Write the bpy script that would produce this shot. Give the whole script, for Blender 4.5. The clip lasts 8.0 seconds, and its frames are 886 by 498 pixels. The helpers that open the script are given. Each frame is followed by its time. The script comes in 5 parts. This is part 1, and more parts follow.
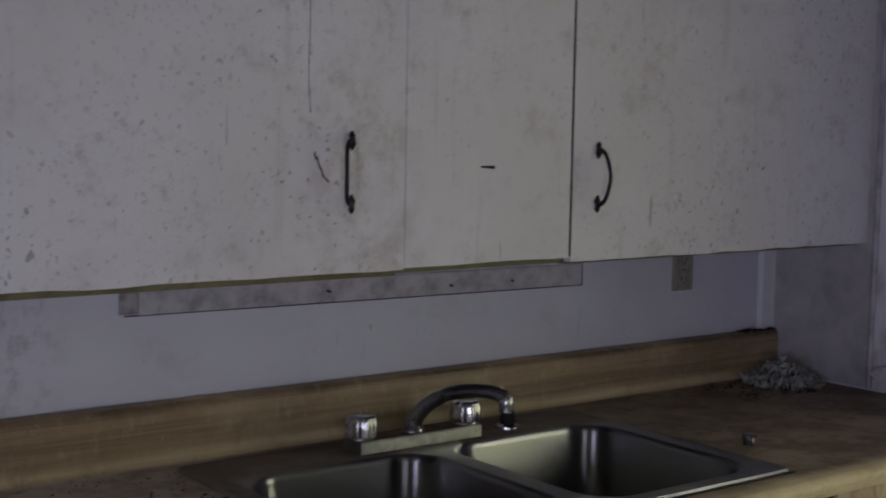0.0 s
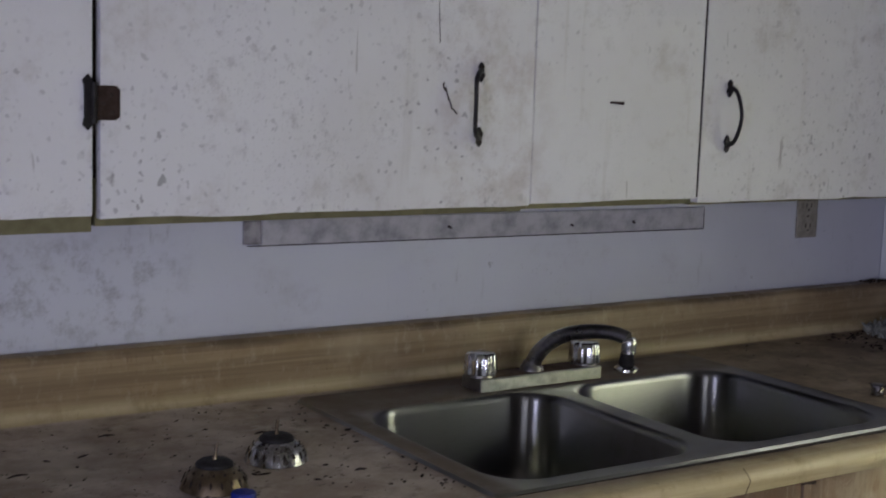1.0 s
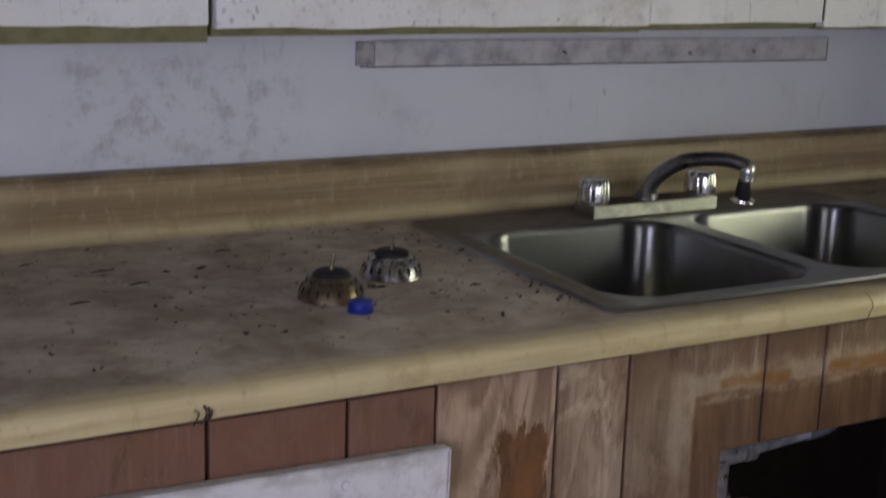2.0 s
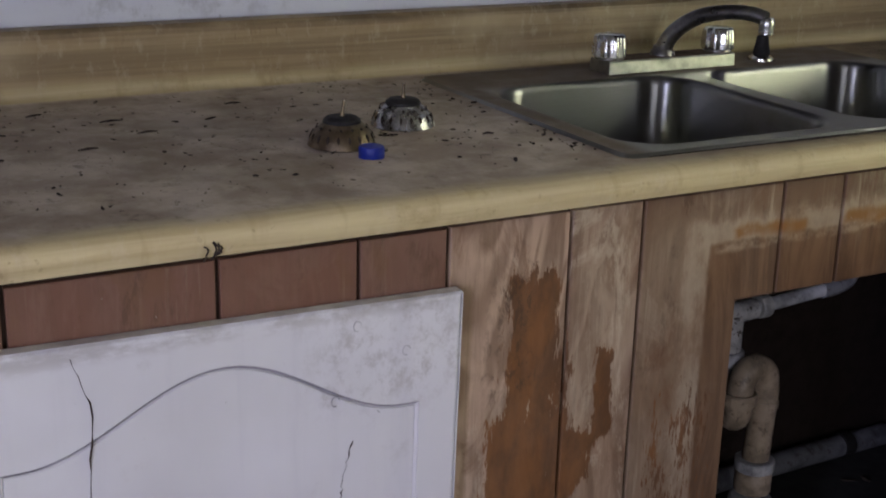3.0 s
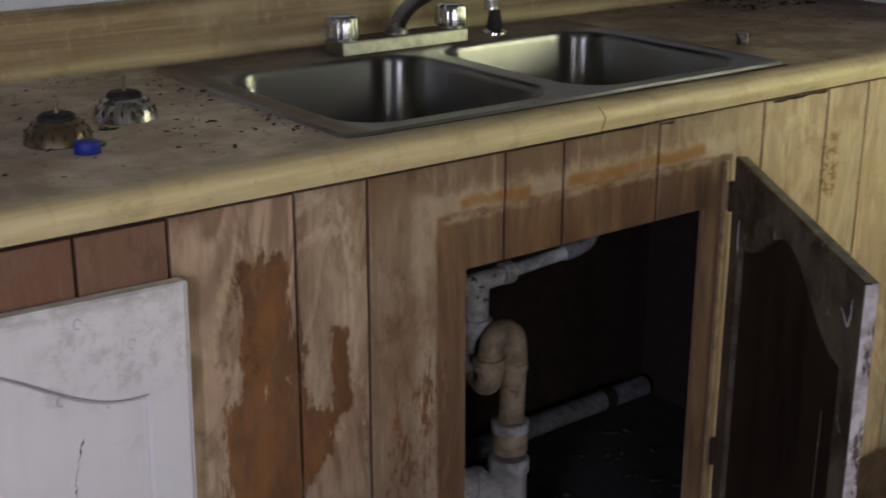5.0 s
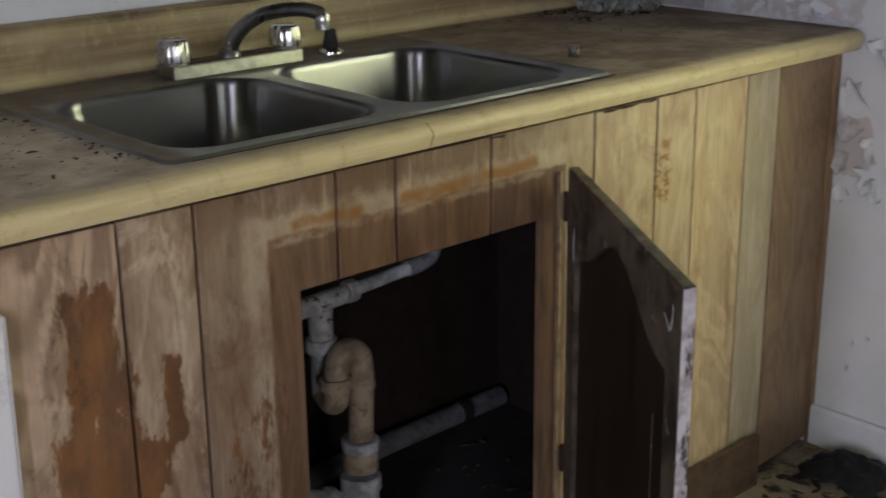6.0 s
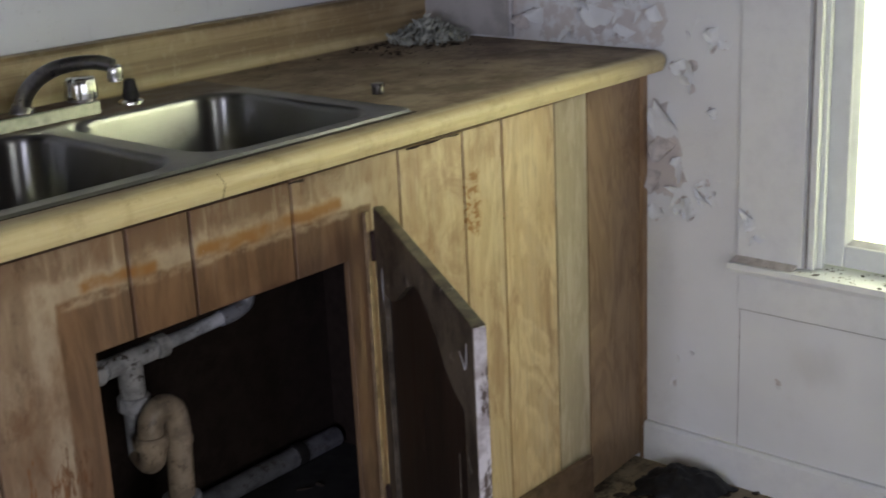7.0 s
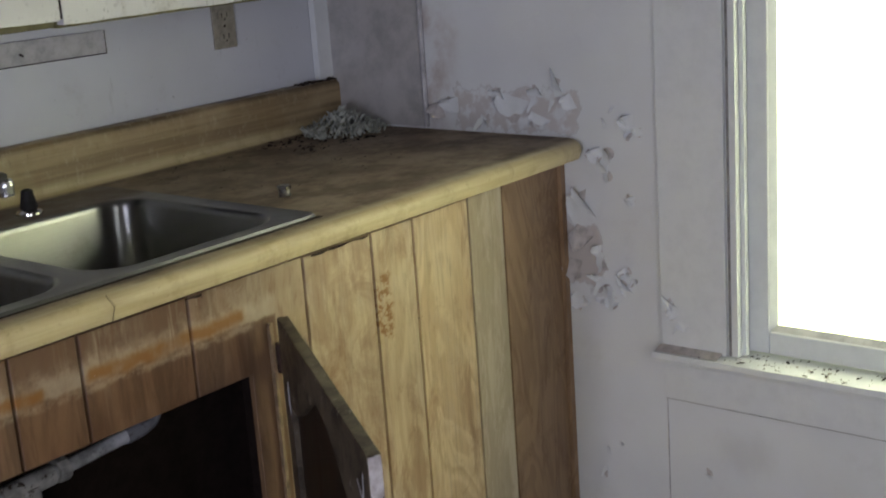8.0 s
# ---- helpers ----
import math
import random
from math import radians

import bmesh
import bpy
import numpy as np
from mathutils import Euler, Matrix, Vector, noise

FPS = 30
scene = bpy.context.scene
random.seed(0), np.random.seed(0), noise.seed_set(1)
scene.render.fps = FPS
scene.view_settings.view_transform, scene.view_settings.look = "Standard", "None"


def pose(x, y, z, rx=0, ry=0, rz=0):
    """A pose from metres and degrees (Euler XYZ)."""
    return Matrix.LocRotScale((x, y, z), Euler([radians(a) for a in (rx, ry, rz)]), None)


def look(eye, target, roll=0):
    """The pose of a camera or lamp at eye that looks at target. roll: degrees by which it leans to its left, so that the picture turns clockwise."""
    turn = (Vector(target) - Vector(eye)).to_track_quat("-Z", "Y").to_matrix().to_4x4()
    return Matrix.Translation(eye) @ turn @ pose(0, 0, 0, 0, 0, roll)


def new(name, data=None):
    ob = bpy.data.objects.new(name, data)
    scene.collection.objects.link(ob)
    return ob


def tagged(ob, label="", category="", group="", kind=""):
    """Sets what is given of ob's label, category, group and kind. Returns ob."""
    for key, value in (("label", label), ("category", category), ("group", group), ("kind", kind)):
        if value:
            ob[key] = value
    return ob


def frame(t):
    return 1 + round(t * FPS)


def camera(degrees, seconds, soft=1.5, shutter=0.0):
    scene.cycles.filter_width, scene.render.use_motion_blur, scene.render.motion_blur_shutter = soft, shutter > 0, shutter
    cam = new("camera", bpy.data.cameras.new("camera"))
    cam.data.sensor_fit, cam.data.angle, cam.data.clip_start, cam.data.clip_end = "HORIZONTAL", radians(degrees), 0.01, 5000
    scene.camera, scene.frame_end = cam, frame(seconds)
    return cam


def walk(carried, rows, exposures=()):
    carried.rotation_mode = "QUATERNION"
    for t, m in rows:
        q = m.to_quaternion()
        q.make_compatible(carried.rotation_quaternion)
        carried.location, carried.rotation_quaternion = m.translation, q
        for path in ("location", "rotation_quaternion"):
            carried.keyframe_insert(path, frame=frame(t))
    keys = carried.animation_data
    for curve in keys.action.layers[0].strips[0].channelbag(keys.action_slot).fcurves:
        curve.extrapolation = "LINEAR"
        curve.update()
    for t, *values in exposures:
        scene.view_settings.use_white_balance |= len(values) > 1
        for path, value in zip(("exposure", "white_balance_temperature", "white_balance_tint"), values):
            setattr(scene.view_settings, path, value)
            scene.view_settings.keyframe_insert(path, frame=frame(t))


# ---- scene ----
cam = camera(36.8, 8.0, soft=1.7, shutter=0.4)
PATH = [
    (0, (-2.447, -1.973, 1.446), (-1.243, -0.387, 1.262), 1.0),
    (0.5, (-2.469, -1.933, 1.441), (-1.33, -0.306, 1.208), 1.6),
    (1, (-2.474, -1.916, 1.416), (-1.383, -0.26, 1.156), 1.9),
    (1.5, (-2.485, -1.897, 1.383), (-1.453, -0.217, 1.046), 2.0),
    (2, (-2.487, -1.894, 1.347), (-1.535, -0.198, 0.883), 1.8),
    (3.5, (-2.469, -1.899, 1.273), (-1.536, -0.255, 0.619), 1.0),
    (4, (-2.451, -1.911, 1.281), (-1.446, -0.316, 0.613), 0.9),
    (5.5, (-2.379, -1.996, 1.297), (-1.167, -0.533, 0.671), -0.4),
    (6, (-2.353, -2.015, 1.301), (-1.069, -0.613, 0.68), -0.7),
    (6.5, (-2.314, -2.051, 1.31), (-0.963, -0.71, 0.698), -1.4),
    (7, (-2.266, -2.074, 1.32), (-0.841, -0.8, 0.728), -2.7),
    (7.5, (-2.22, -2.09, 1.334), (-0.753, -0.845, 0.787), -4.0),
    (8, (-2.157, -2.084, 1.366), (-0.668, -0.848, 0.858), -4.1),
]
EXPOSURES = [(0.0, -1.12, 6420, 22), (0.5, -0.73, 6350, 22), (1.0, -0.47, 6300, 19), (1.5, -0.35, 6300, 19), (2.0, -0.28, 6480, 18), (3.5, -0.06, 6600, 14), (4.0, -0.06, 6750, 13),
             (5.5, -0.20, 7080, 13), (6.0, 0.02, 6950, 9), (6.5, 0.14, 7030, 8), (7.0, 0.22, 6950, 8), (7.5, 0.18, 6930, 8), (8.0, 0.02, 6900, 8)]
walk(cam, [(t, look(eye, target, roll)) for t, eye, target, roll in PATH], EXPOSURES)


# ---- light ----
world = bpy.data.worlds.new("sky")
scene.world = world
world.use_nodes = True
wn = world.node_tree
sky = wn.nodes.new("ShaderNodeTexSky")
sky.sky_type, sky.sun_disc = "NISHITA", False
sky.sun_elevation, sky.sun_rotation = radians(48), radians(100)
wn.links.new(sky.outputs[0], wn.nodes["Background"].inputs[0])
wn.nodes["Background"].inputs[1].default_value = 0.1

sun = new("sun", bpy.data.lights.new("sun", "SUN"))
sun.data.energy, sun.data.angle, sun.data.color = 1.0, radians(15), (1.0, 0.95, 0.86)
sun.matrix_world = look((3, 0.5, 4), (0, 0, 0))


def window_light(name, eye, target, wide, high, watts, colour):
    lamp = new(name, bpy.data.lights.new(name, "AREA"))
    lamp.data.shape, lamp.data.size, lamp.data.size_y = "RECTANGLE", wide, high
    lamp.data.energy, lamp.data.color = watts, colour
    lamp.matrix_world = look(eye, target)
    return lamp


window_light("daylight_front_window", (-2.75, -3.70, 0.98), (-1.9, 0, 0.9), 0.80, 1.60, 24, (0.86, 0.88, 1.0))
window_light("daylight_left_window", (-4.05, -2.40, 1.05), (-2.0, -1.2, 1.05), 0.34, 1.10, 36, (0.68, 0.715, 1.0))


# ---- materials ----
class Paint:
    """A principled material and short calls for its nodes; all patterns lie in world metres."""

    def __init__(self, name, rough=0.6, metal=0.0, spec=0.4):
        self.m = bpy.data.materials.new(name)
        self.m.use_nodes = True
        self.t = self.m.node_tree
        self.b = self.t.nodes["Principled BSDF"]
        self.b.inputs["Roughness"].default_value = rough
        self.b.inputs["Metallic"].default_value = metal
        self.b.inputs["Specular IOR Level"].default_value = spec
        self.p = self.t.nodes.new("ShaderNodeNewGeometry").outputs["Position"]
        self.sep = None

    def put(self, socket, value):
        if hasattr(value, "is_output"):
            self.t.links.new(value, socket)
        elif isinstance(value, tuple) and len(value) == 3 and socket.type == "RGBA":
            socket.default_value = (*value, 1)
        else:
            socket.default_value = value

    def xyz(self, axis):
        if self.sep is None:
            self.sep = self.t.nodes.new("ShaderNodeSeparateXYZ")
            self.put(self.sep.inputs[0], self.p)
        return self.sep.outputs["XYZ".index(axis)]

    def up(self):
        g = self.t.nodes.new("ShaderNodeNewGeometry")
        s = self.t.nodes.new("ShaderNodeSeparateXYZ")
        self.put(s.inputs[0], g.outputs["Normal"])
        return s.outputs[2]

    def chance(self):
        return self.t.nodes.new("ShaderNodeObjectInfo").outputs["Random"]

    def math(self, op, a, b=0.0, c=0.0):
        n = self.t.nodes.new("ShaderNodeMath")
        n.operation = op
        for s, v in zip(n.inputs, (a, b, c)):
            self.put(s, v)
        return n.outputs[0]

    def mul(self, a, b):
        return self.math("MULTIPLY", a, b)

    def add(self, a, b):
        return self.math("ADD", a, b)

    def stretch(self, sx, sy, sz, shift=None):
        n = self.t.nodes.new("ShaderNodeVectorMath")
        n.operation = "MULTIPLY"
        self.put(n.inputs[0], self.p)
        n.inputs[1].default_value = (sx, sy, sz)
        if shift is None:
            return n.outputs[0]
        a = self.t.nodes.new("ShaderNodeVectorMath")
        a.operation = "ADD"
        self.put(a.inputs[0], n.outputs[0])
        self.put(a.inputs[1], shift)
        return a.outputs[0]

    def noise(self, scale, detail=4.0, rough=0.55, vec=None, warp=0.0):
        n = self.t.nodes.new("ShaderNodeTexNoise")
        self.put(n.inputs["Vector"], self.p if vec is None else vec)
        n.inputs["Scale"].default_value, n.inputs["Detail"].default_value = scale, detail
        n.inputs["Roughness"].default_value, n.inputs["Distortion"].default_value = rough, warp
        return n.outputs[0]

    def ramp(self, v, a, b):
        n = self.t.nodes.new("ShaderNodeMapRange")
        n.interpolation_type = "SMOOTHSTEP"
        self.put(n.inputs["Value"], v)
        self.put(n.inputs["From Min"], a)
        self.put(n.inputs["From Max"], b)
        return n.outputs[0]

    def dots(self, scale, radius, spread, spread_scale=6.0):
        """Ragged specks of uneven size, only where a broad noise is high."""
        w = self.t.nodes.new("ShaderNodeTexNoise")
        self.put(w.inputs["Vector"], self.p)
        w.inputs["Scale"].default_value, w.inputs["Detail"].default_value = scale * 1.3, 3
        a = self.t.nodes.new("ShaderNodeVectorMath")
        a.operation = "MULTIPLY_ADD"
        self.put(a.inputs[0], w.outputs["Color"])
        a.inputs[1].default_value = (1.1 / scale, 1.1 / scale, 1.4 / scale)
        self.put(a.inputs[2], self.p)
        v = self.t.nodes.new("ShaderNodeTexVoronoi")
        self.put(v.inputs["Vector"], a.outputs[0])
        v.inputs["Scale"].default_value = scale
        s = self.t.nodes.new("ShaderNodeSeparateColor")
        self.put(s.inputs[0], v.outputs["Color"])
        size = self.add(self.mul(s.outputs[1], radius * 0.9), radius * 0.25)
        near = self.ramp(v.outputs["Distance"], size, self.mul(size, 0.5))
        few = self.ramp(s.outputs[0], spread, spread + 0.05)
        fade = self.add(self.mul(s.outputs[2], 0.7), 0.3)
        return self.mul(self.mul(self.mul(near, few), fade), self.ramp(self.noise(spread_scale, 3), 0.45, 0.62))

    def box(self, a0, a1, z0, z1, soft=0.012, wobble=0.03, axis="X", scale=22.0, tall=0.35):
        """1 inside a patch of the given extent, with a ragged edge."""
        w = self.mul(self.add(self.noise(scale, 5, 0.65, self.stretch(1, 1, tall)), -0.5), wobble * 2)
        w2 = self.mul(self.add(self.noise(scale, 5, 0.65, self.stretch(1.3, 1.3, 0.6)), -0.5), wobble * 2)
        a = self.add(self.xyz(axis), w)
        z = self.add(self.xyz("Z"), w2)
        k = self.mul(self.ramp(a, a0 - soft, a0 + soft), self.ramp(a, a1 + soft, a1 - soft))
        return self.mul(k, self.mul(self.ramp(z, z0 - soft, z0 + soft), self.ramp(z, z1 + soft, z1 - soft)))

    def mix(self, f, a, b):
        n = self.t.nodes.new("ShaderNodeMix")
        n.data_type = "RGBA"
        self.put(n.inputs[0], f)
        self.put(n.inputs[6], a)
        self.put(n.inputs[7], b)
        return n.outputs[2]

    def colour(self, c):
        self.put(self.b.inputs["Base Color"], c)

    def rough(self, v):
        self.put(self.b.inputs["Roughness"], v)

    def bump(self, height, strength=0.3, depth=0.002):
        n = self.t.nodes.new("ShaderNodeBump")
        n.inputs["Strength"].default_value, n.inputs["Distance"].default_value = strength, depth
        self.put(n.inputs["Height"], height)
        old = self.b.inputs["Normal"]
        if old.is_linked:
            self.put(n.inputs["Normal"], old.links[0].from_socket)
        self.put(old, n.outputs[0])


def plain(name, colour, rough=0.5, metal=0.0, dirt=0.25, scale=40.0, spec=0.4, bump=0.15):
    p = Paint(name, rough, metal, spec)
    n = p.ramp(p.noise(scale, 6, 0.65), 0.35, 0.75)
    p.colour(p.mix(p.mul(n, dirt), colour, tuple(c * 0.35 for c in colour)))
    p.rough(p.add(p.mul(n, 0.25), rough))
    p.bump(p.noise(scale * 3, 4), bump, 0.001)
    return p.m


def door_paint():
    """Old white gloss paint on cabinet doors: mildew specks, hand grime, yellowed patches."""
    p = Paint("old_white_door_paint", 0.48, spec=0.35)
    c = p.mix(p.ramp(p.noise(2.2, 4), 0.35, 0.7), (0.74, 0.74, 0.75), (0.66, 0.65, 0.645))
    c = p.mix(p.mul(p.ramp(p.noise(11, 6, 0.7), 0.52, 0.75), 0.5), c, (0.42, 0.38, 0.34))
    grime = p.box(-1.40, -1.20, 1.20, 1.50, 0.07, 0.05)
    c = p.mix(p.mul(p.mul(grime, p.ramp(p.noise(17, 6, 0.7), 0.40, 0.7)), 0.5), c, (0.38, 0.30, 0.25))
    streak = p.ramp(p.noise(30, 4, 0.6, p.stretch(1, 1, 0.07)), 0.60, 0.75)
    c = p.mix(p.mul(streak, 0.22), c, (0.38, 0.34, 0.28))
    cloud = p.ramp(p.noise(34, 6, 0.75), 0.52, 0.70)
    c = p.mix(p.mul(p.mul(cloud, p.ramp(p.noise(4.0, 4), 0.42, 0.62)), 0.5), c, (0.36, 0.34, 0.34))
    c = p.mix(p.mul(p.dots(75, 0.46, 0.30, 2.6), 0.5), c, (0.24, 0.23, 0.24))
    c = p.mix(p.mul(p.dots(62, 0.36, 0.35, 3), 0.7), c, (0.20, 0.19, 0.20))
    c = p.mix(p.mul(p.dots(210, 0.45, 0.3, 4), 0.30), c, (0.26, 0.25, 0.25))
    c = p.mix(p.mul(p.dots(30, 0.17, 0.66, 3), 0.8), c, (0.08, 0.07, 0.07))
    scratch = p.ramp(p.noise(60, 3, 0.6, p.stretch(1, 1, 0.10), 0.5), 0.69, 0.73)
    c = p.mix(p.mul(p.mul(scratch, p.ramp(p.noise(5, 2), 0.5, 0.65)), 0.6), c, (0.22, 0.20, 0.18))
    p.colour(c)
    p.rough(p.add(p.mul(p.noise(16, 5), 0.3), 0.34))
    p.bump(p.noise(9, 3), 0.25, 0.004)
    p.bump(p.noise(160, 3), 0.12, 0.0008)
    return p.m


def wall_paint():
    """Painted board wall with smudges and small marks."""
    p = Paint("dull_white_wall_paint", 0.6, spec=0.3)
    c = p.mix(p.ramp(p.noise(1.7, 4), 0.35, 0.7), (0.63, 0.645, 0.69), (0.55, 0.56, 0.60))
    c = p.mix(p.mul(p.ramp(p.noise(7, 6, 0.7), 0.56, 0.76), 0.36), c, (0.36, 0.34, 0.35))
    mould = p.box(-2.05, -1.70, 1.0, 1.16, 0.05, 0.06)
    c = p.mix(p.mul(p.mul(mould, p.ramp(p.noise(24, 6, 0.75), 0.46, 0.68)), 0.6), c, (0.24, 0.235, 0.24))
    c = p.mix(p.mul(p.dots(24, 0.12, 0.60, 4), 0.95), c, (0.09, 0.08, 0.08))
    drip = p.mul(p.ramp(p.noise(46, 4, 0.65, p.stretch(1, 1, 0.12)), 0.60, 0.70), p.ramp(p.noise(6, 3), 0.48, 0.62))
    c = p.mix(p.mul(drip, 0.45), c, (0.30, 0.29, 0.31))
    c = p.mix(p.mul(p.dots(120, 0.28, 0.6, 9), 0.45), c, (0.16, 0.15, 0.15))
    p.colour(c)
    p.bump(p.noise(6, 3), 0.3, 0.004)
    p.bump(p.noise(120, 3), 0.12, 0.0008)
    return p.m


def side_wall_paint():
    """White paint that has blistered and come off round the counter's end."""
    p = Paint("blistered_white_wall_paint", 0.55, spec=0.35)
    c = p.mix(p.ramp(p.noise(2.0, 4), 0.35, 0.7), (0.755, 0.775, 0.785), (0.68, 0.695, 0.70))
    c = p.mix(p.mul(p.ramp(p.noise(5, 6, 0.7), 0.55, 0.75), 0.20), c, (0.42, 0.40, 0.37))
    bare = p.box(-0.66, -0.36, 0.905, 0.985, 0.006, 0.035, "Y", 26, 1)
    low = p.box(-0.70, -0.60, 0.60, 0.72, 0.006, 0.03, "Y", 26, 1)
    corner = p.box(-0.34, -0.20, 0.90, 1.15, 0.05, 0.05, "Y", 16, 1)
    c = p.mix(p.mul(bare, p.ramp(p.noise(30, 4), 0.35, 0.55)), c, (0.58, 0.55, 0.53))
    c = p.mix(p.mul(low, 0.6), c, (0.48, 0.40, 0.35))
    c = p.mix(p.mul(p.mul(corner, p.ramp(p.noise(15, 5), 0.35, 0.65)), 0.6), c, (0.33, 0.22, 0.17))
    # Dark outlines paint the thin shadows along the lifted paint edges.
    for patch in (bare, low):
        rim = p.mul(p.ramp(patch, 0.15, 0.4), p.ramp(patch, 0.8, 0.5))
        c = p.mix(p.mul(rim, 0.28), c, (0.30, 0.27, 0.25))
    damp = p.box(-1.06, -0.96, 0.27, 0.33, 0.03, 0.03, "Y", 16, 1)
    c = p.mix(p.mul(damp, 0.22), c, (0.36, 0.34, 0.30))
    c = p.mix(p.mul(p.dots(26, 0.10, 0.78, 5), 0.9), c, (0.06, 0.05, 0.05))
    p.colour(c)
    p.bump(p.ramp(p.noise(13, 4), 0.4, 0.6), 0.22, 0.003)
    p.bump(p.noise(140, 3), 0.12, 0.0008)
    return p.m


def laminate():
    """Yellow wood-print laminate, dusty and scuffed on its upper face."""
    p = Paint("wood_print_laminate", 0.42, spec=0.4)
    grain = p.noise(9, 5, 0.6, p.stretch(0.5, 9, 9), 0.4)
    c = p.mix(p.ramp(grain, 0.32, 0.7), (0.60, 0.505, 0.290), (0.49, 0.390, 0.210))
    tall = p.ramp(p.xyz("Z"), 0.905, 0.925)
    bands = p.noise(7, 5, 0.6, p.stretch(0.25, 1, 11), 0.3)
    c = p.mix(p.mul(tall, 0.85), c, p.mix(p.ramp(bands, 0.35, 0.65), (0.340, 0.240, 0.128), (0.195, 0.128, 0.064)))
    tick = p.mul(p.ramp(p.noise(150, 3, 0.6, p.stretch(1, 1, 0.16)), 0.60, 0.72), p.ramp(p.noise(6, 4, 0.6, p.stretch(1, 1, 3)), 0.46, 0.62))
    c = p.mix(p.mul(p.mul(tick, tall), 0.5), c, (0.13, 0.075, 0.035))
    c = p.mix(p.mul(p.ramp(p.noise(34, 3, 0.6, p.stretch(1, 0.1, 0.25)), 0.56, 0.72), 0.28), c, (0.27, 0.17, 0.075))
    pale = p.ramp(p.noise(5, 4), 0.5, 0.7)
    c = p.mix(p.mul(pale, 0.35), c, (0.56, 0.46, 0.28))
    grime = p.mul(p.ramp(p.add(p.xyz("Z"), p.mul(p.noise(18, 5, 0.7), 0.022)), 0.985, 1.004), p.ramp(p.noise(6, 4), 0.30, 0.6))
    c = p.mix(p.mul(grime, 0.75), c, (0.10, 0.065, 0.035))
    c = p.mix(p.mul(p.ramp(p.noise(13, 6, 0.7), 0.50, 0.72), 0.5), c, (0.26, 0.175, 0.08))
    c = p.mix(p.mul(p.dots(85, 0.30, 0.45, 9), 0.45), c, (0.22, 0.14, 0.065))
    c = p.mix(p.mul(p.ramp(p.noise(55, 6, 0.75, p.stretch(1, 0.5, 0.5)), 0.52, 0.70), 0.28), c, (0.64, 0.56, 0.40))
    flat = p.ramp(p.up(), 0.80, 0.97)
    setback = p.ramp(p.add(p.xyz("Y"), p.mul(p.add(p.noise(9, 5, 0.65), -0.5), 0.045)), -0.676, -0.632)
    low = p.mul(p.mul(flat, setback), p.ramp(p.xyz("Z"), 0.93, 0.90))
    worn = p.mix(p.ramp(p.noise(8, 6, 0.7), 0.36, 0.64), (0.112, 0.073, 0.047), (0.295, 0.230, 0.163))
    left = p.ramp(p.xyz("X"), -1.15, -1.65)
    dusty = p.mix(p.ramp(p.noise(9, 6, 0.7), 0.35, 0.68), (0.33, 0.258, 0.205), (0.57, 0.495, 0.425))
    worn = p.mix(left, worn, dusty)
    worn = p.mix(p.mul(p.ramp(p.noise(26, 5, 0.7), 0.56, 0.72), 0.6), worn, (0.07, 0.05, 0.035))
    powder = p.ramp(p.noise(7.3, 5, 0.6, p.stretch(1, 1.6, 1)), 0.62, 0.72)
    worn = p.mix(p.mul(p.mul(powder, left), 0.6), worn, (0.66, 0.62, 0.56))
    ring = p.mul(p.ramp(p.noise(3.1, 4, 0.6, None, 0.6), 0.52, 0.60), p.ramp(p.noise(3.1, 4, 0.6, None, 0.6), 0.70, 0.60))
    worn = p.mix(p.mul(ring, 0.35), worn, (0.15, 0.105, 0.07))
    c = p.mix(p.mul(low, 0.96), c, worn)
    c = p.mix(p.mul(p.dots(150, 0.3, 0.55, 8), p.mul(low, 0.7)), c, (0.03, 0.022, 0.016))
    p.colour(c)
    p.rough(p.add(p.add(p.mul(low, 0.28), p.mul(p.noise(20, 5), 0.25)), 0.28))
    p.bump(p.noise(60, 4, 0.6), 0.15, 0.001)
    return p.m


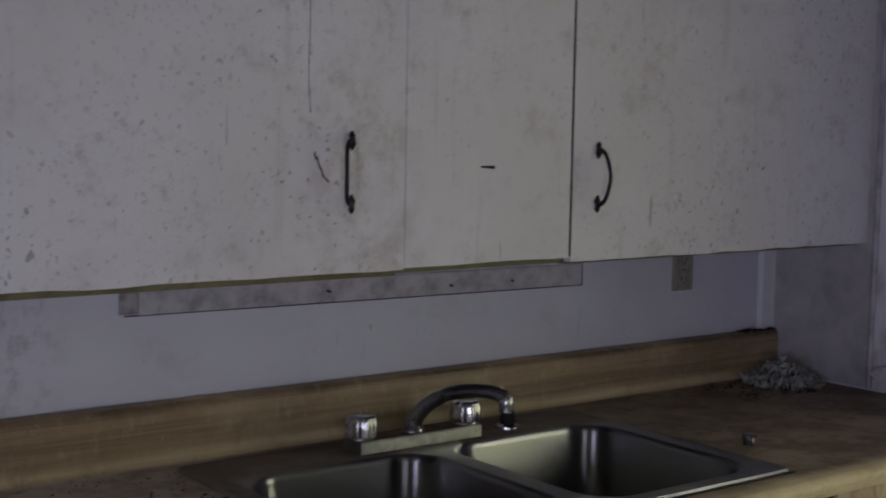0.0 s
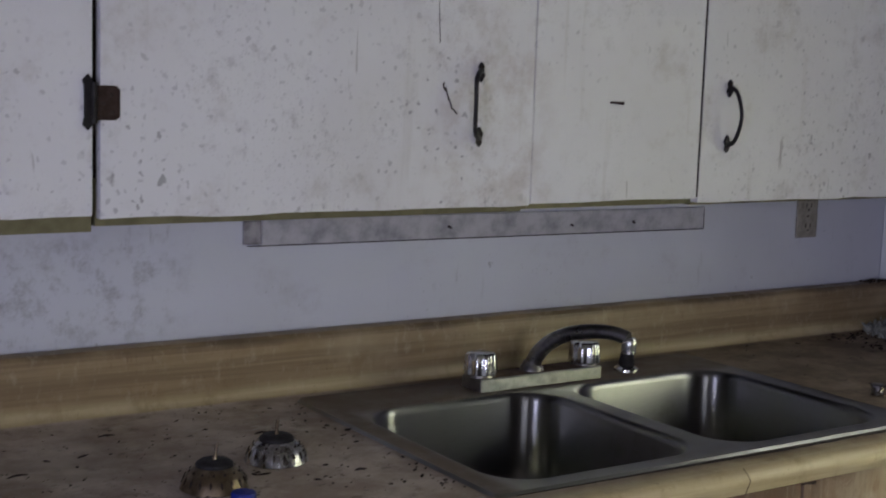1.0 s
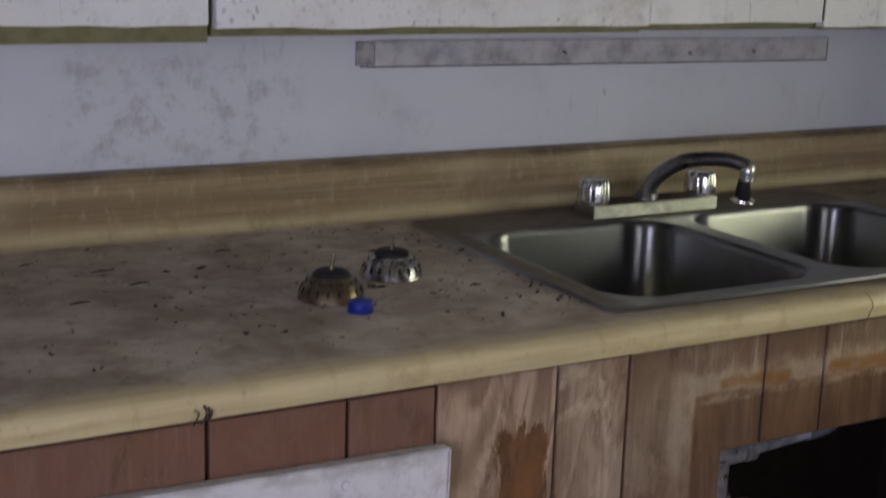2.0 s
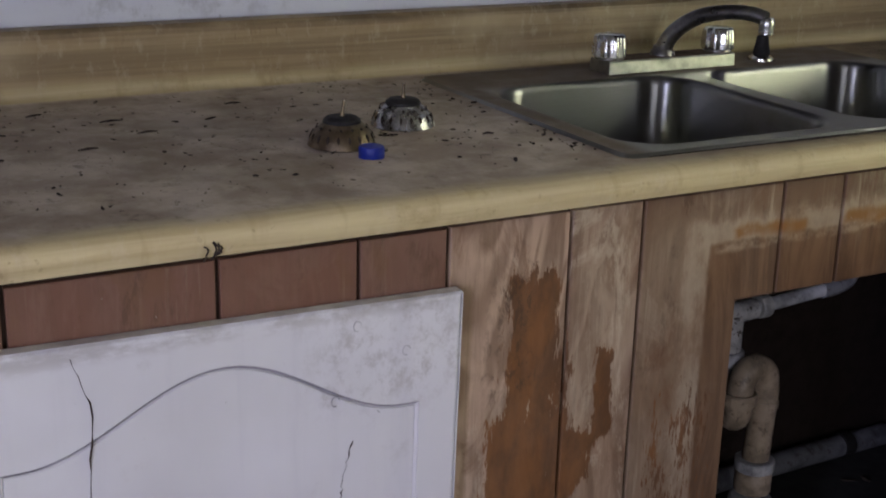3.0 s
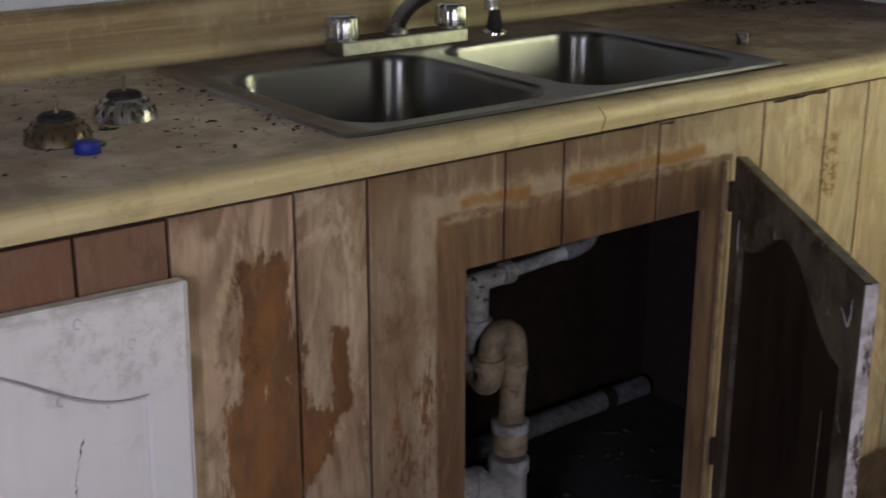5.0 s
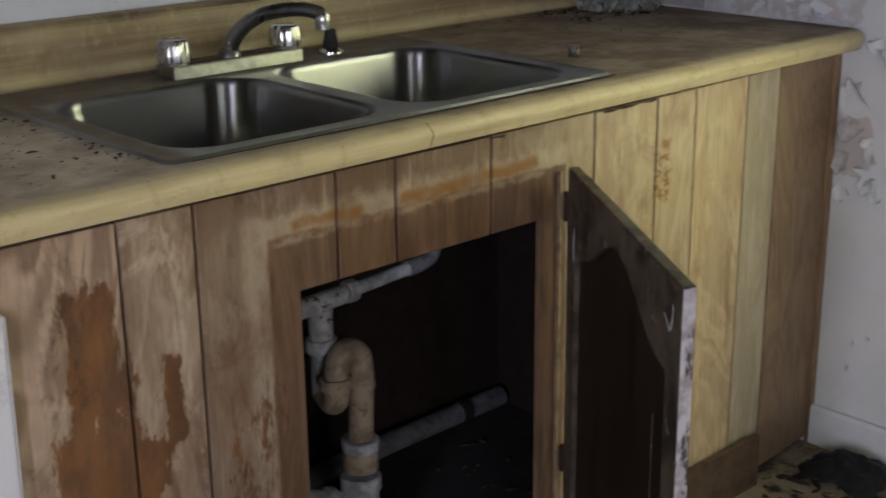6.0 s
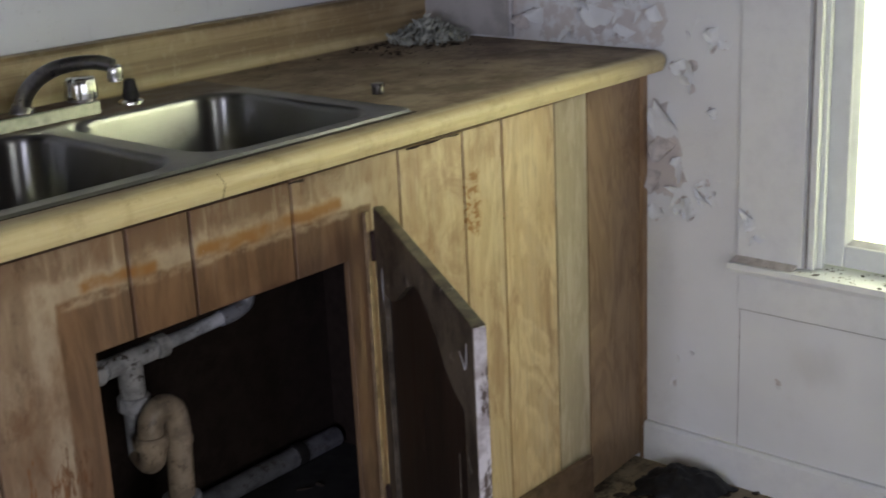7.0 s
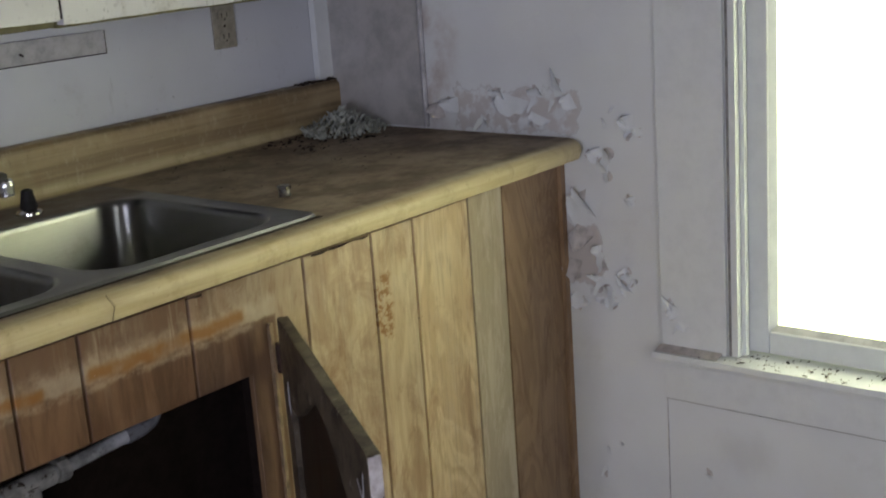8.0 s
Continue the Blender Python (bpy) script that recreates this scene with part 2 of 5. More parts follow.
def plank_wood():
    """Weathered plywood panelling: bleached boards, varnish left round the doors, rust-brown runs."""
    p = Paint("weathered_panel_wood", 0.55, spec=0.3)
    rnd = p.chance()
    shift = p.mul(rnd, 9.0)
    swirl = p.noise(3.4, 3, 0.5, p.stretch(1, 1, 0.30, shift), 2.8)
    lines = p.math("FRACT", p.mul(swirl, 9.0))
    figure = p.mul(p.ramp(lines, 0.0, 0.6), p.ramp(lines, 1.0, 0.7))
    x, z = p.xyz("X"), p.xyz("Z")
    right = p.ramp(x, -1.04, -0.56)
    left = p.ramp(x, -1.786, -1.790)
    base = p.mix(right, (0.195, 0.114, 0.066), (0.65, 0.505, 0.305))
    first = p.mul(p.ramp(x, -1.789, -1.786), p.ramp(x, -1.513, -1.516))
    base = p.mix(p.mul(first, 0.75), base, p.mix(p.ramp(x, -1.619, -1.623), (0.37, 0.255, 0.170), (0.58, 0.420, 0.295)))
    base = p.mix(left, base, (0.185, 0.092, 0.062))
    base = p.mix(p.mul(figure, 0.68), base, p.mix(left, p.mix(right, (0.165, 0.098, 0.058), (0.48, 0.33, 0.185)), (0.15, 0.068, 0.044)))
    tint = p.mul(p.mul(p.ramp(rnd, 0.5, 0.95), p.add(p.mul(right, 0.7), 0.3)), p.math("SUBTRACT", 0.5, p.mul(left, 0.5)))
    base = p.mix(tint, base, (0.42, 0.34, 0.22))
    # varnish turned reddish brown under the worktop
    high = p.mul(p.ramp(p.add(z, p.mul(p.add(p.noise(9, 5, 0.65, p.stretch(1, 1, 0.5)), -0.5), 0.22)), 0.74, 0.86), p.ramp(x, -0.80, -1.0))
    base = p.mix(p.mul(p.mul(high, 0.58), p.add(p.add(p.mul(p.ramp(x, -1.755, -1.80), 0.72), 0.28), p.mul(p.ramp(x, -1.517, -1.514), 0.95))), base, p.mix(p.ramp(x, -1.517, -1.514), (0.20, 0.105, 0.066), (0.145, 0.078, 0.045)))
    # bleached wood, at two scales
    pale = p.ramp(p.noise(5.0, 6, 0.68, p.stretch(1, 1, 0.36, shift), 0.6), 0.46, 0.60)
    scrub = p.ramp(p.noise(24, 6, 0.72, p.stretch(1, 1, 0.22, shift), 0.4), 0.46, 0.62)
    mid = p.mul(p.ramp(x, -1.789, -1.786), p.add(p.mul(p.ramp(x, -1.513, -1.516), 0.60), p.mul(p.ramp(x, -0.95, -1.20), 0.20)))
    amount = p.add(p.mul(mid, 0.78), p.add(p.mul(right, 0.60), 0.08))
    base = p.mix(p.mul(p.mul(pale, p.add(p.mul(scrub, 0.6), 0.4)), amount), base, (0.52, 0.42, 0.295))
    blot = p.ramp(p.noise(13, 6, 0.72, p.stretch(1, 1, 0.40, shift), 0.8), 0.50, 0.66)
    base = p.mix(p.mul(blot, 0.66), base, p.mix(right, (0.175, 0.090, 0.045), (0.30, 0.175, 0.090)))
    smear = p.mul(p.ramp(p.noise(7, 7, 0.70, p.stretch(1, 1, 0.55, shift), 1.2), 0.53, 0.60), p.ramp(p.noise(120, 4, 0.7, p.stretch(1, 1, 0.3)), 0.30, 0.55))
    base = p.mix(p.mul(p.mul(smear, p.math("SUBTRACT", 1.0, p.mul(left, 0.75))), p.add(0.16, p.mul(first, 0.34))), base, (0.58, 0.48, 0.345))
    scratch = p.mul(p.ramp(p.noise(95, 4, 0.65, p.stretch(1, 1, 0.035, shift), 0.3), 0.55, 0.66), p.ramp(p.noise(6, 4, 0.6, p.stretch(1, 1, 0.4, shift)), 0.42, 0.60))
    base = p.mix(p.mul(p.mul(scratch, p.math("SUBTRACT", 1.0, p.mul(left, 0.7))), 0.36), base, (0.55, 0.45, 0.32))
    fibre = p.noise(170, 4, 0.65, p.stretch(1, 1, 0.05), 0.5)
    base = p.mix(p.mul(p.ramp(fibre, 0.46, 0.68), 0.22), base, (0.14, 0.085, 0.05))
    grime = p.mul(p.ramp(p.noise(20, 7, 0.75, p.stretch(1, 1, 0.45, shift), 0.5), 0.50, 0.68), p.ramp(p.noise(190, 4, 0.7, p.stretch(1, 1, 0.25)), 0.36, 0.60))
    base = p.mix(p.mul(grime, p.math("SUBTRACT", 0.62, p.add(p.mul(right, 0.40), p.mul(first, 0.36)))), base, (0.085, 0.046, 0.025))
    # varnish kept where a closed door covered it
    kept = p.box(-1.408, -0.83, 0.0, 0.776, 0.004, 0.007, "X", 34)
    brown = p.mix(p.ramp(p.noise(26, 5, 0.65, p.stretch(1, 1, 0.15), 0.6), 0.38, 0.62), (0.100, 0.052, 0.026), (0.200, 0.110, 0.056))
    base = p.mix(p.mul(kept, 0.80), base, brown)
    edge = p.mul(p.box(-1.445, -0.83, 0.0, 0.805, 0.010, 0.022, "X", 30), p.math("SUBTRACT", 1.0, kept))
    base = p.mix(p.mul(p.mul(edge, p.ramp(p.noise(15, 5, 0.7, p.stretch(1, 1, 0.5)), 0.30, 0.62)), 0.55), base, (0.50, 0.41, 0.29))
    # rust-brown runs
    run = p.add(p.box(-1.705, -1.622, 0.60, 0.775, 0.024, 0.045, "X", 30, 0.12), p.box(-1.73, -1.618, 0.0, 0.60, 0.022, 0.05, "X", 26, 0.14))
    run = p.add(run, p.add(p.box(-1.575, -1.545, 0.54, 0.66, 0.014, 0.02, "X", 40, 0.2), p.box(-1.625, -1.57, 0.47, 0.555, 0.022, 0.05, "X", 30, 0.3)))
    run = p.add(run, p.mul(p.box(-1.50, -1.36, 0.0, 0.58, 0.03, 0.07, "X", 26, 0.16), 0.42))
    ragged = p.add(p.mul(p.add(p.noise(38, 7, 0.72, p.stretch(1, 1, 0.30), 0.4), -0.5), 1.3), p.mul(p.add(p.noise(230, 4, 0.75, p.stretch(1, 1, 0.16)), -0.5), 1.5))
    run = p.ramp(p.add(p.math("MINIMUM", run, 1.0), ragged), 0.44, 0.62)
    base = p.mix(p.mul(run, 0.93), base, p.mix(p.ramp(p.noise(24, 5, 0.65, p.stretch(1, 1, 0.4)), 0.35, 0.65), (0.210, 0.088, 0.028), (0.115, 0.052, 0.021)))
    band = p.add(p.box(-1.365, -1.245, 0.780, 0.796, 0.006, 0.016, "X", 16, 1), p.box(-1.178, -0.895, 0.776, 0.797, 0.007, 0.014, "X", 16, 1))
    band = p.mul(band, p.ramp(p.noise(14, 5, 0.6), 0.26, 0.54))
    chalk = p.mul(p.box(-1.40, -0.88, 0.764, 0.774, 0.004, 0.008, "X", 26, 1), p.ramp(p.noise(36, 5, 0.7), 0.36, 0.60))
    haze = p.mul(p.box(-1.40, -0.87, 0.792, 0.815, 0.012, 0.018, "X", 20, 1), p.ramp(p.noise(22, 5, 0.7), 0.40, 0.65))
    base = p.mix(p.add(p.mul(chalk, 0.38), p.mul(haze, 0.28)), base, (0.56, 0.45, 0.31))
    spots = p.mul(p.box(-0.605, -0.565, 0.66, 0.77, 0.006, 0.03, "X", 40, 1), p.ramp(p.noise(80, 4, 0.7), 0.46, 0.56))
    base = p.mix(p.mul(p.add(band, spots), 0.9), base, (0.255, 0.112, 0.024))
    dark = p.mul(p.box(-1.725, -1.665, 0.62, 0.80, 0.014, 0.05, "X", 30, 0.25), p.ramp(p.noise(70, 6, 0.75, p.stretch(1, 1, 0.5), 0.6), 0.50, 0.62))
    base = p.mix(p.mul(dark, 0.6), base, (0.06, 0.036, 0.022))
    # browner board by the wall, grey board beside it
    base = p.mix(p.mul(p.ramp(x, -0.2235, -0.2215), 0.80), base, p.mix(p.mul(figure, 0.5), p.mix(blot, (0.30, 0.185, 0.105), (0.20, 0.12, 0.068)), (0.17, 0.10, 0.058)))
    grey = p.mul(p.ramp(x, -0.3375, -0.3365), p.ramp(x, -0.2215, -0.2225))
    base = p.mix(p.mul(grey, 0.66), base, p.mix(scrub, (0.40, 0.345, 0.245), (0.56, 0.51, 0.40)))
    base = p.mix(p.mul(p.mul(p.box(-0.764, -0.608, 0.30, 0.84, 0.02, 0.03), p.ramp(p.noise(19, 6, 0.72, p.stretch(1, 1, 0.6, shift), 0.8), 0.36, 0.66)), 0.60), base, (0.27, 0.155, 0.085))
    base = p.mix(p.mul(p.dots(48, 0.10, 0.80, 5), 0.9), base, (0.04, 0.03, 0.02))
    base = p.mix(p.mul(p.dots(70, 0.09, 0.82, 7), 0.8), base, (0.60, 0.57, 0.52))
    # The boards turn darker towards the bottom.
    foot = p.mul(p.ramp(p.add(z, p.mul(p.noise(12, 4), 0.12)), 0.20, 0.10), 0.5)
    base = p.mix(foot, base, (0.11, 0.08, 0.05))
    p.colour(base)
    p.rough(p.add(p.mul(pale, 0.2), p.add(p.mul(p.noise(30, 4), 0.25), 0.30)))
    p.bump(fibre, 0.25, 0.001)
    p.bump(p.noise(15, 5, 0.65, p.stretch(1, 1, 0.4)), 0.3, 0.002)
    return p.m


def white_panel_door():
    p = Paint("chalky_white_door_paint", 0.52, spec=0.3)
    c = p.mix(p.ramp(p.noise(3.0, 4), 0.35, 0.7), (0.70, 0.69, 0.705), (0.61, 0.60, 0.605))
    c = p.mix(p.mul(p.ramp(p.noise(18, 5, 0.6, p.stretch(1, 1, 0.08)), 0.5, 0.7), 0.25), c, (0.50, 0.49, 0.52))
    top = p.mul(p.box(-1.96, -1.77, 0.66, 0.79, 0.04, 0.04), p.ramp(p.noise(52, 7, 0.75), 0.44, 0.66))
    c = p.mix(p.mul(top, 0.5), c, (0.36, 0.33, 0.31))
    c = p.mix(p.mul(p.mul(p.ramp(p.xyz("Z"), 0.755, 0.772), p.ramp(p.noise(40, 5, 0.7, p.stretch(0.4, 1, 1)), 0.42, 0.62)), 0.45), c, (0.27, 0.24, 0.21))
    c = p.mix(p.mul(p.ramp(p.noise(13, 6, 0.7), 0.58, 0.76), 0.30), c, (0.38, 0.35, 0.33))
    c = p.mix(p.mul(p.dots(45, 0.10, 0.7, 6), 0.8), c, (0.10, 0.09, 0.08))
    p.colour(c)
    p.bump(p.noise(8, 3), 0.2, 0.003)
    p.bump(p.noise(110, 3), 0.12, 0.0008)
    return p.m


def chipped_edge_paint():
    p = Paint("chipped_white_edge_paint", 0.6, spec=0.3)
    k = p.ramp(p.noise(48, 6, 0.72, p.stretch(1, 1, 0.35)), 0.52, 0.58)
    c = p.mix(k, p.mix(p.ramp(p.noise(40, 5), 0.4, 0.6), (0.58, 0.55, 0.55), (0.36, 0.32, 0.31)), (0.10, 0.075, 0.06))
    p.colour(c)
    p.bump(k, 0.4, 0.001)
    return p.m


def dark_back():
    p = Paint("dark_brown_varnish", 0.5, spec=0.35)
    n = p.noise(22, 5, 0.65, p.stretch(1, 1, 0.12))
    c = p.mix(p.ramp(n, 0.35, 0.7), (0.016, 0.0095, 0.006), (0.036, 0.020, 0.012))
    p.colour(c)
    p.rough(p.add(p.mul(n, 0.3), 0.35))
    p.bump(n, 0.2, 0.001)
    return p.m


def grimy_frame():
    p = Paint("grimy_brown_frame_wood", 0.55, spec=0.35)
    n = p.noise(30, 6, 0.7)
    c = p.mix(p.ramp(p.noise(14, 7, 0.75), 0.36, 0.60), (0.034, 0.025, 0.017), (0.120, 0.096, 0.066))
    c = p.mix(p.mul(p.ramp(p.noise(34, 6, 0.75), 0.60, 0.66), 0.6), c, (0.34, 0.31, 0.27))
    p.colour(c)
    p.bump(n, 0.3, 0.001)
    return p.m


def steel(name, turned_grain):
    """Dull stainless steel with a film of dust, dirtier on its ledges; the bowls are brushed round their walls."""
    p = Paint(name, 0.24, 1.0)
    ledge = p.mul(p.ramp(p.up(), 0.90, 0.98), p.ramp(p.xyz("Z"), 0.890, 0.895))
    back = p.math("MAXIMUM", p.ramp(p.xyz("Y"), -0.21, -0.17), p.ramp(p.xyz("X"), -1.475, -1.505))
    soil = p.mul(p.mul(ledge, p.add(p.mul(back, 0.85), 0.12)), p.add(p.mul(p.ramp(p.noise(16, 6, 0.7), 0.35, 0.6), 0.32), 0.66))
    hair = p.noise(90, 4, 0.6, p.stretch(0.6, 0.6, 14))
    clean = p.mix(p.mul(hair, 0.6), (0.27, 0.27, 0.26), (0.185, 0.18, 0.172))
    stain = p.ramp(p.noise(11, 6, 0.7), 0.52, 0.72)
    clean = p.mix(p.mul(stain, 0.45), clean, (0.17, 0.155, 0.135))
    p.colour(p.mix(soil, clean, (0.150, 0.110, 0.080)))
    p.put(p.b.inputs["Metallic"], p.math("SUBTRACT", 1.0, p.mul(soil, 0.95)))
    p.rough(p.add(p.mul(soil, 0.45), p.add(p.mul(stain, 0.04), 0.31)))
    if turned_grain:
        p.b.inputs["Anisotropic"].default_value = 0.86
        p.b.inputs["Anisotropic Rotation"].default_value = 0.25
        tangent = p.t.nodes.new("ShaderNodeTangent")
        tangent.direction_type, tangent.axis = "RADIAL", "Z"
        p.put(p.b.inputs["Tangent"], tangent.outputs[0])
    return p.m


def floor_paint():
    p = Paint("filthy_floor_boards", 0.8, spec=0.2)
    c = p.mix(p.ramp(p.noise(7, 6, 0.7), 0.36, 0.52), (0.060, 0.042, 0.028), (0.31, 0.255, 0.170))
    c = p.mix(p.mul(p.ramp(p.noise(34, 5, 0.7), 0.54, 0.66), 0.75), c, (0.030, 0.022, 0.016))
    p.colour(c)
    p.bump(p.noise(40, 6, 0.7), 0.8, 0.006)
    return p.m


def dirty_glass():
    p = Paint("dusty_window_glass", 0.05, spec=0.5)
    p.colour((0.97, 0.98, 0.95))
    p.b.inputs["Transmission Weight"].default_value = 1.0
    p.b.inputs["IOR"].default_value = 1.45
    p.rough(p.mul(p.ramp(p.noise(9, 5, 0.6, p.stretch(1, 1, 0.3)), 0.4, 0.7), 0.22))
    return p.m


def outdoor_glow():
    """Overcast daylight among pale leaves, outside the side window."""
    m = bpy.data.materials.new("bright_overcast_garden")
    m.use_nodes = True
    t = m.node_tree
    t.nodes.remove(t.nodes["Principled BSDF"])
    e = t.nodes.new("ShaderNodeEmission")
    n = t.nodes.new("ShaderNodeTexNoise")
    n.inputs["Scale"].default_value, n.inputs["Detail"].default_value = 0.9, 6
    g = t.nodes.new("ShaderNodeNewGeometry")
    h = t.nodes.new("ShaderNodeSeparateXYZ")
    t.links.new(g.outputs["Position"], n.inputs["Vector"])
    t.links.new(g.outputs["Position"], h.inputs[0])
    wob = t.nodes.new("ShaderNodeMath")
    wob.operation, wob.inputs[1].default_value = "MULTIPLY_ADD", 2.2
    t.links.new(n.outputs[0], wob.inputs[0])
    t.links.new(h.outputs[2], wob.inputs[2])
    r = t.nodes.new("ShaderNodeValToRGB")
    r.color_ramp.elements[0].position, r.color_ramp.elements[0].color = 0.30, (0.90, 0.97, 0.50, 1)
    r.color_ramp.elements[1].position, r.color_ramp.elements[1].color = 0.75, (0.95, 1.0, 0.88, 1)
    k = t.nodes.new("ShaderNodeMath")
    k.operation, k.inputs[1].default_value = "DIVIDE", 5.0
    t.links.new(wob.outputs[0], k.inputs[0])
    t.links.new(k.outputs[0], r.inputs[0])
    t.links.new(r.outputs[0], e.inputs[0])
    e.inputs[1].default_value = 8.5
    t.links.new(e.outputs[0], t.nodes["Material Output"].inputs[0])
    return m


def pvc(name, colour, stain):
    p = Paint(name, 0.38, spec=0.4)
    c = p.mix(p.ramp(p.noise(26, 5, 0.65), 0.42, 0.66), colour, tuple(0.55 * v for v in colour))
    c = p.mix(p.mul(p.ramp(p.noise(48, 5, 0.75), 0.57, 0.62), stain), c, (0.05, 0.03, 0.02))
    p.colour(c)
    p.bump(p.noise(50, 4), 0.15, 0.001)
    return p.m


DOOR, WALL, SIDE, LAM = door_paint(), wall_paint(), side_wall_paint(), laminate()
PLANK, CHALK, CHIPPED, BACK, GRIMY = plank_wood(), white_panel_door(), chipped_edge_paint(), dark_back(), grimy_frame()
STEEL, BRUSHED = steel("dull_stainless_steel", False), steel("brushed_stainless_steel", True)
FLOOR, GLASS, GLOW = floor_paint(), dirty_glass(), outdoor_glow()
CLEAN_CHROME = plain("smooth_chrome", (0.50, 0.51, 0.50), 0.28, 1.0, 0.5, 45, bump=0.05)
CHROME = plain("scratched_chrome", (0.60, 0.60, 0.58), 0.13, 1.0, 0.15, 30, bump=0.02)
DULL = plain("tarnished_chrome", (0.26, 0.25, 0.235), 0.27, 1.0, 0.6, 50)
BRONZE = plain("rust_stained_steel", (0.24, 0.185, 0.12), 0.30, 1.0, 0.85, 70)
DIRTY_STEEL = plain("dirty_polished_steel", (0.46, 0.45, 0.43), 0.20, 1.0, 0.75, 80)
IRON_GREY = plain("dark_grey_steel", (0.16, 0.15, 0.14), 0.26, 1.0, 0.6, 90)
IRON = plain("black_iron", (0.018, 0.016, 0.015), 0.5, 0.3, 0.4, 120)
RUST = plain("rusty_iron", (0.046, 0.026, 0.019), 0.75, 0.2, 0.7, 110)
RUBBER = plain("black_rubber", (0.016, 0.014, 0.013), 0.6, 0, 0.3, 80)
BLUE = plain("blue_plastic", (0.006, 0.022, 0.26), 0.4, 0, 0.2, 60)
OLIVE = plain("olive_green_paint", (0.185, 0.168, 0.080), 0.55, 0, 0.55, 30)
TRIM = plain("white_trim_paint", (0.735, 0.755, 0.760), 0.5, 0, 0.11, 30)
BATTEN = plain("scuffed_white_batten_paint", (0.53, 0.52, 0.53), 0.6, 0, 0.75, 22)
MOULDING = plain("grey_arch_moulding", (0.30, 0.285, 0.31), 0.6, 0, 0.4, 40)
BARE = plain("bare_plaster_under_paint", (0.60, 0.56, 0.54), 0.8, 0, 0.6, 50)
MOULD = plain("mouldy_paint", (0.42, 0.40, 0.40), 0.7, 0, 1.0, 30)
BEIGE = plain("yellowed_plastic", (0.34, 0.31, 0.25), 0.45, 0, 0.5, 70)
RAW = plain("raw_pine_edge", (0.30, 0.21, 0.12), 0.65, 0, 0.8, 45)
DUST = plain("grey_joint_dirt", (0.31, 0.295, 0.28), 0.9, 0, 0.9, 40)
STAINED_BOARD = plain("stained_white_board_paint", (0.50, 0.485, 0.475), 0.6, 0, 0.45, 14)
GROOVE = plain("groove_dirt_and_shade", (0.040, 0.022, 0.013), 0.85, 0, 0.6, 60)
KICK = plain("dirty_board_and_reflection_brown", (0.12, 0.075, 0.045), 0.7, 0, 0.7, 26)
# Pipe plastic darkened to grey: stains, plus the cabinet's shade painted in.
GREY_PVC = pvc("stained_and_shaded_pvc", (0.17, 0.17, 0.18), 0.6)
# Cabinet inside and bottom board: near black, the cavity's shade is in the colour.
SHADED_BOTTOM = plain("shaded_bottom_board", (0.030, 0.027, 0.026), 0.85, 0, 0.6, 18)
INSIDE = plain("shaded_cabinet_inside", (0.020, 0.0105, 0.0065), 0.8, 0, 0.4, 20)
GRIT_SHADE = plain("dark_debris_and_shade", (0.042, 0.030, 0.021), 0.9, 0, 0.4, 80)
CRUMB = plain("pale_debris", (0.42, 0.38, 0.32), 0.9, 0, 0.4, 80)
LINT = plain("grey_green_lint", (0.50, 0.52, 0.47), 0.95, 0, 1.0, 70)
FILM = plain("black_plastic_sheet", (0.009, 0.009, 0.009), 0.58, 0, 0.3, 40)
# Unseen ceiling and walls, coloured dark to cut bounce light on counter and sink.
CEIL = plain("darkened_ceiling_paint", (0.22, 0.20, 0.17), 0.8, 0, 0.3, 5)
BACKWALL = plain("darkened_unseen_wall_paint", (0.16, 0.13, 0.105), 0.7, 0, 0.35, 4)
WHITE_PVC = pvc("white_pvc", (0.48, 0.48, 0.50), 0.3)
BEIGE_PVC = pvc("yellowed_pvc", (0.42, 0.33, 0.24), 0.5)
STAINED_PVC = pvc("stained_white_pvc", (0.52, 0.51, 0.50), 1.0)


# ---- building helpers ----
def mesh_of(name, bm, material, smooth=0.0):
    me = bpy.data.meshes.new(name)
    bmesh.ops.recalc_face_normals(bm, faces=bm.faces)
    bm.to_mesh(me)
    bm.free()
    me.materials.append(material)
    if smooth:
        me.shade_smooth()
        me.set_sharp_from_angle(angle=radians(smooth))
    return me


def thing(name, place, label, category, group="", kind=""):
    ob = new(name)
    ob.empty_display_size = 0.05
    ob.matrix_basis = Matrix.Translation(place)
    return tagged(ob, label, category, group, kind)


def part(name, bm, material, parent, label="", smooth=0.0):
    ob = new(name, mesh_of(name, bm, material, smooth))
    ob.parent = parent
    if parent.type == "EMPTY":
        ob.matrix_parent_inverse = parent.matrix_basis.inverted()
    return tagged(ob, label)


def solid(name, bm, material, label, category, kind="", group="", smooth=0.0):
    return tagged(new(name, mesh_of(name, bm, material, smooth)), label, category, group, kind)


def block(x0, x1, y0, y1, z0, z1, bevel=0.0, bm=None):
    b = bmesh.new()
    bmesh.ops.create_cube(b, size=1)
    bmesh.ops.transform(b, matrix=Matrix.LocRotScale(((x0 + x1) / 2, (y0 + y1) / 2, (z0 + z1) / 2), None, (x1 - x0, y1 - y0, z1 - z0)), verts=b.verts)
    if bevel:
        bmesh.ops.bevel(b, geom=b.edges[:], offset=bevel, segments=2, profile=0.6, affect="EDGES")
    return merge(bm, b)


def merge(bm, b):
    if bm is None:
        return b
    me = bpy.data.meshes.new("tmp")
    b.to_mesh(me)
    b.free()
    bm.from_mesh(me)
    bpy.data.meshes.remove(me)
    return bm


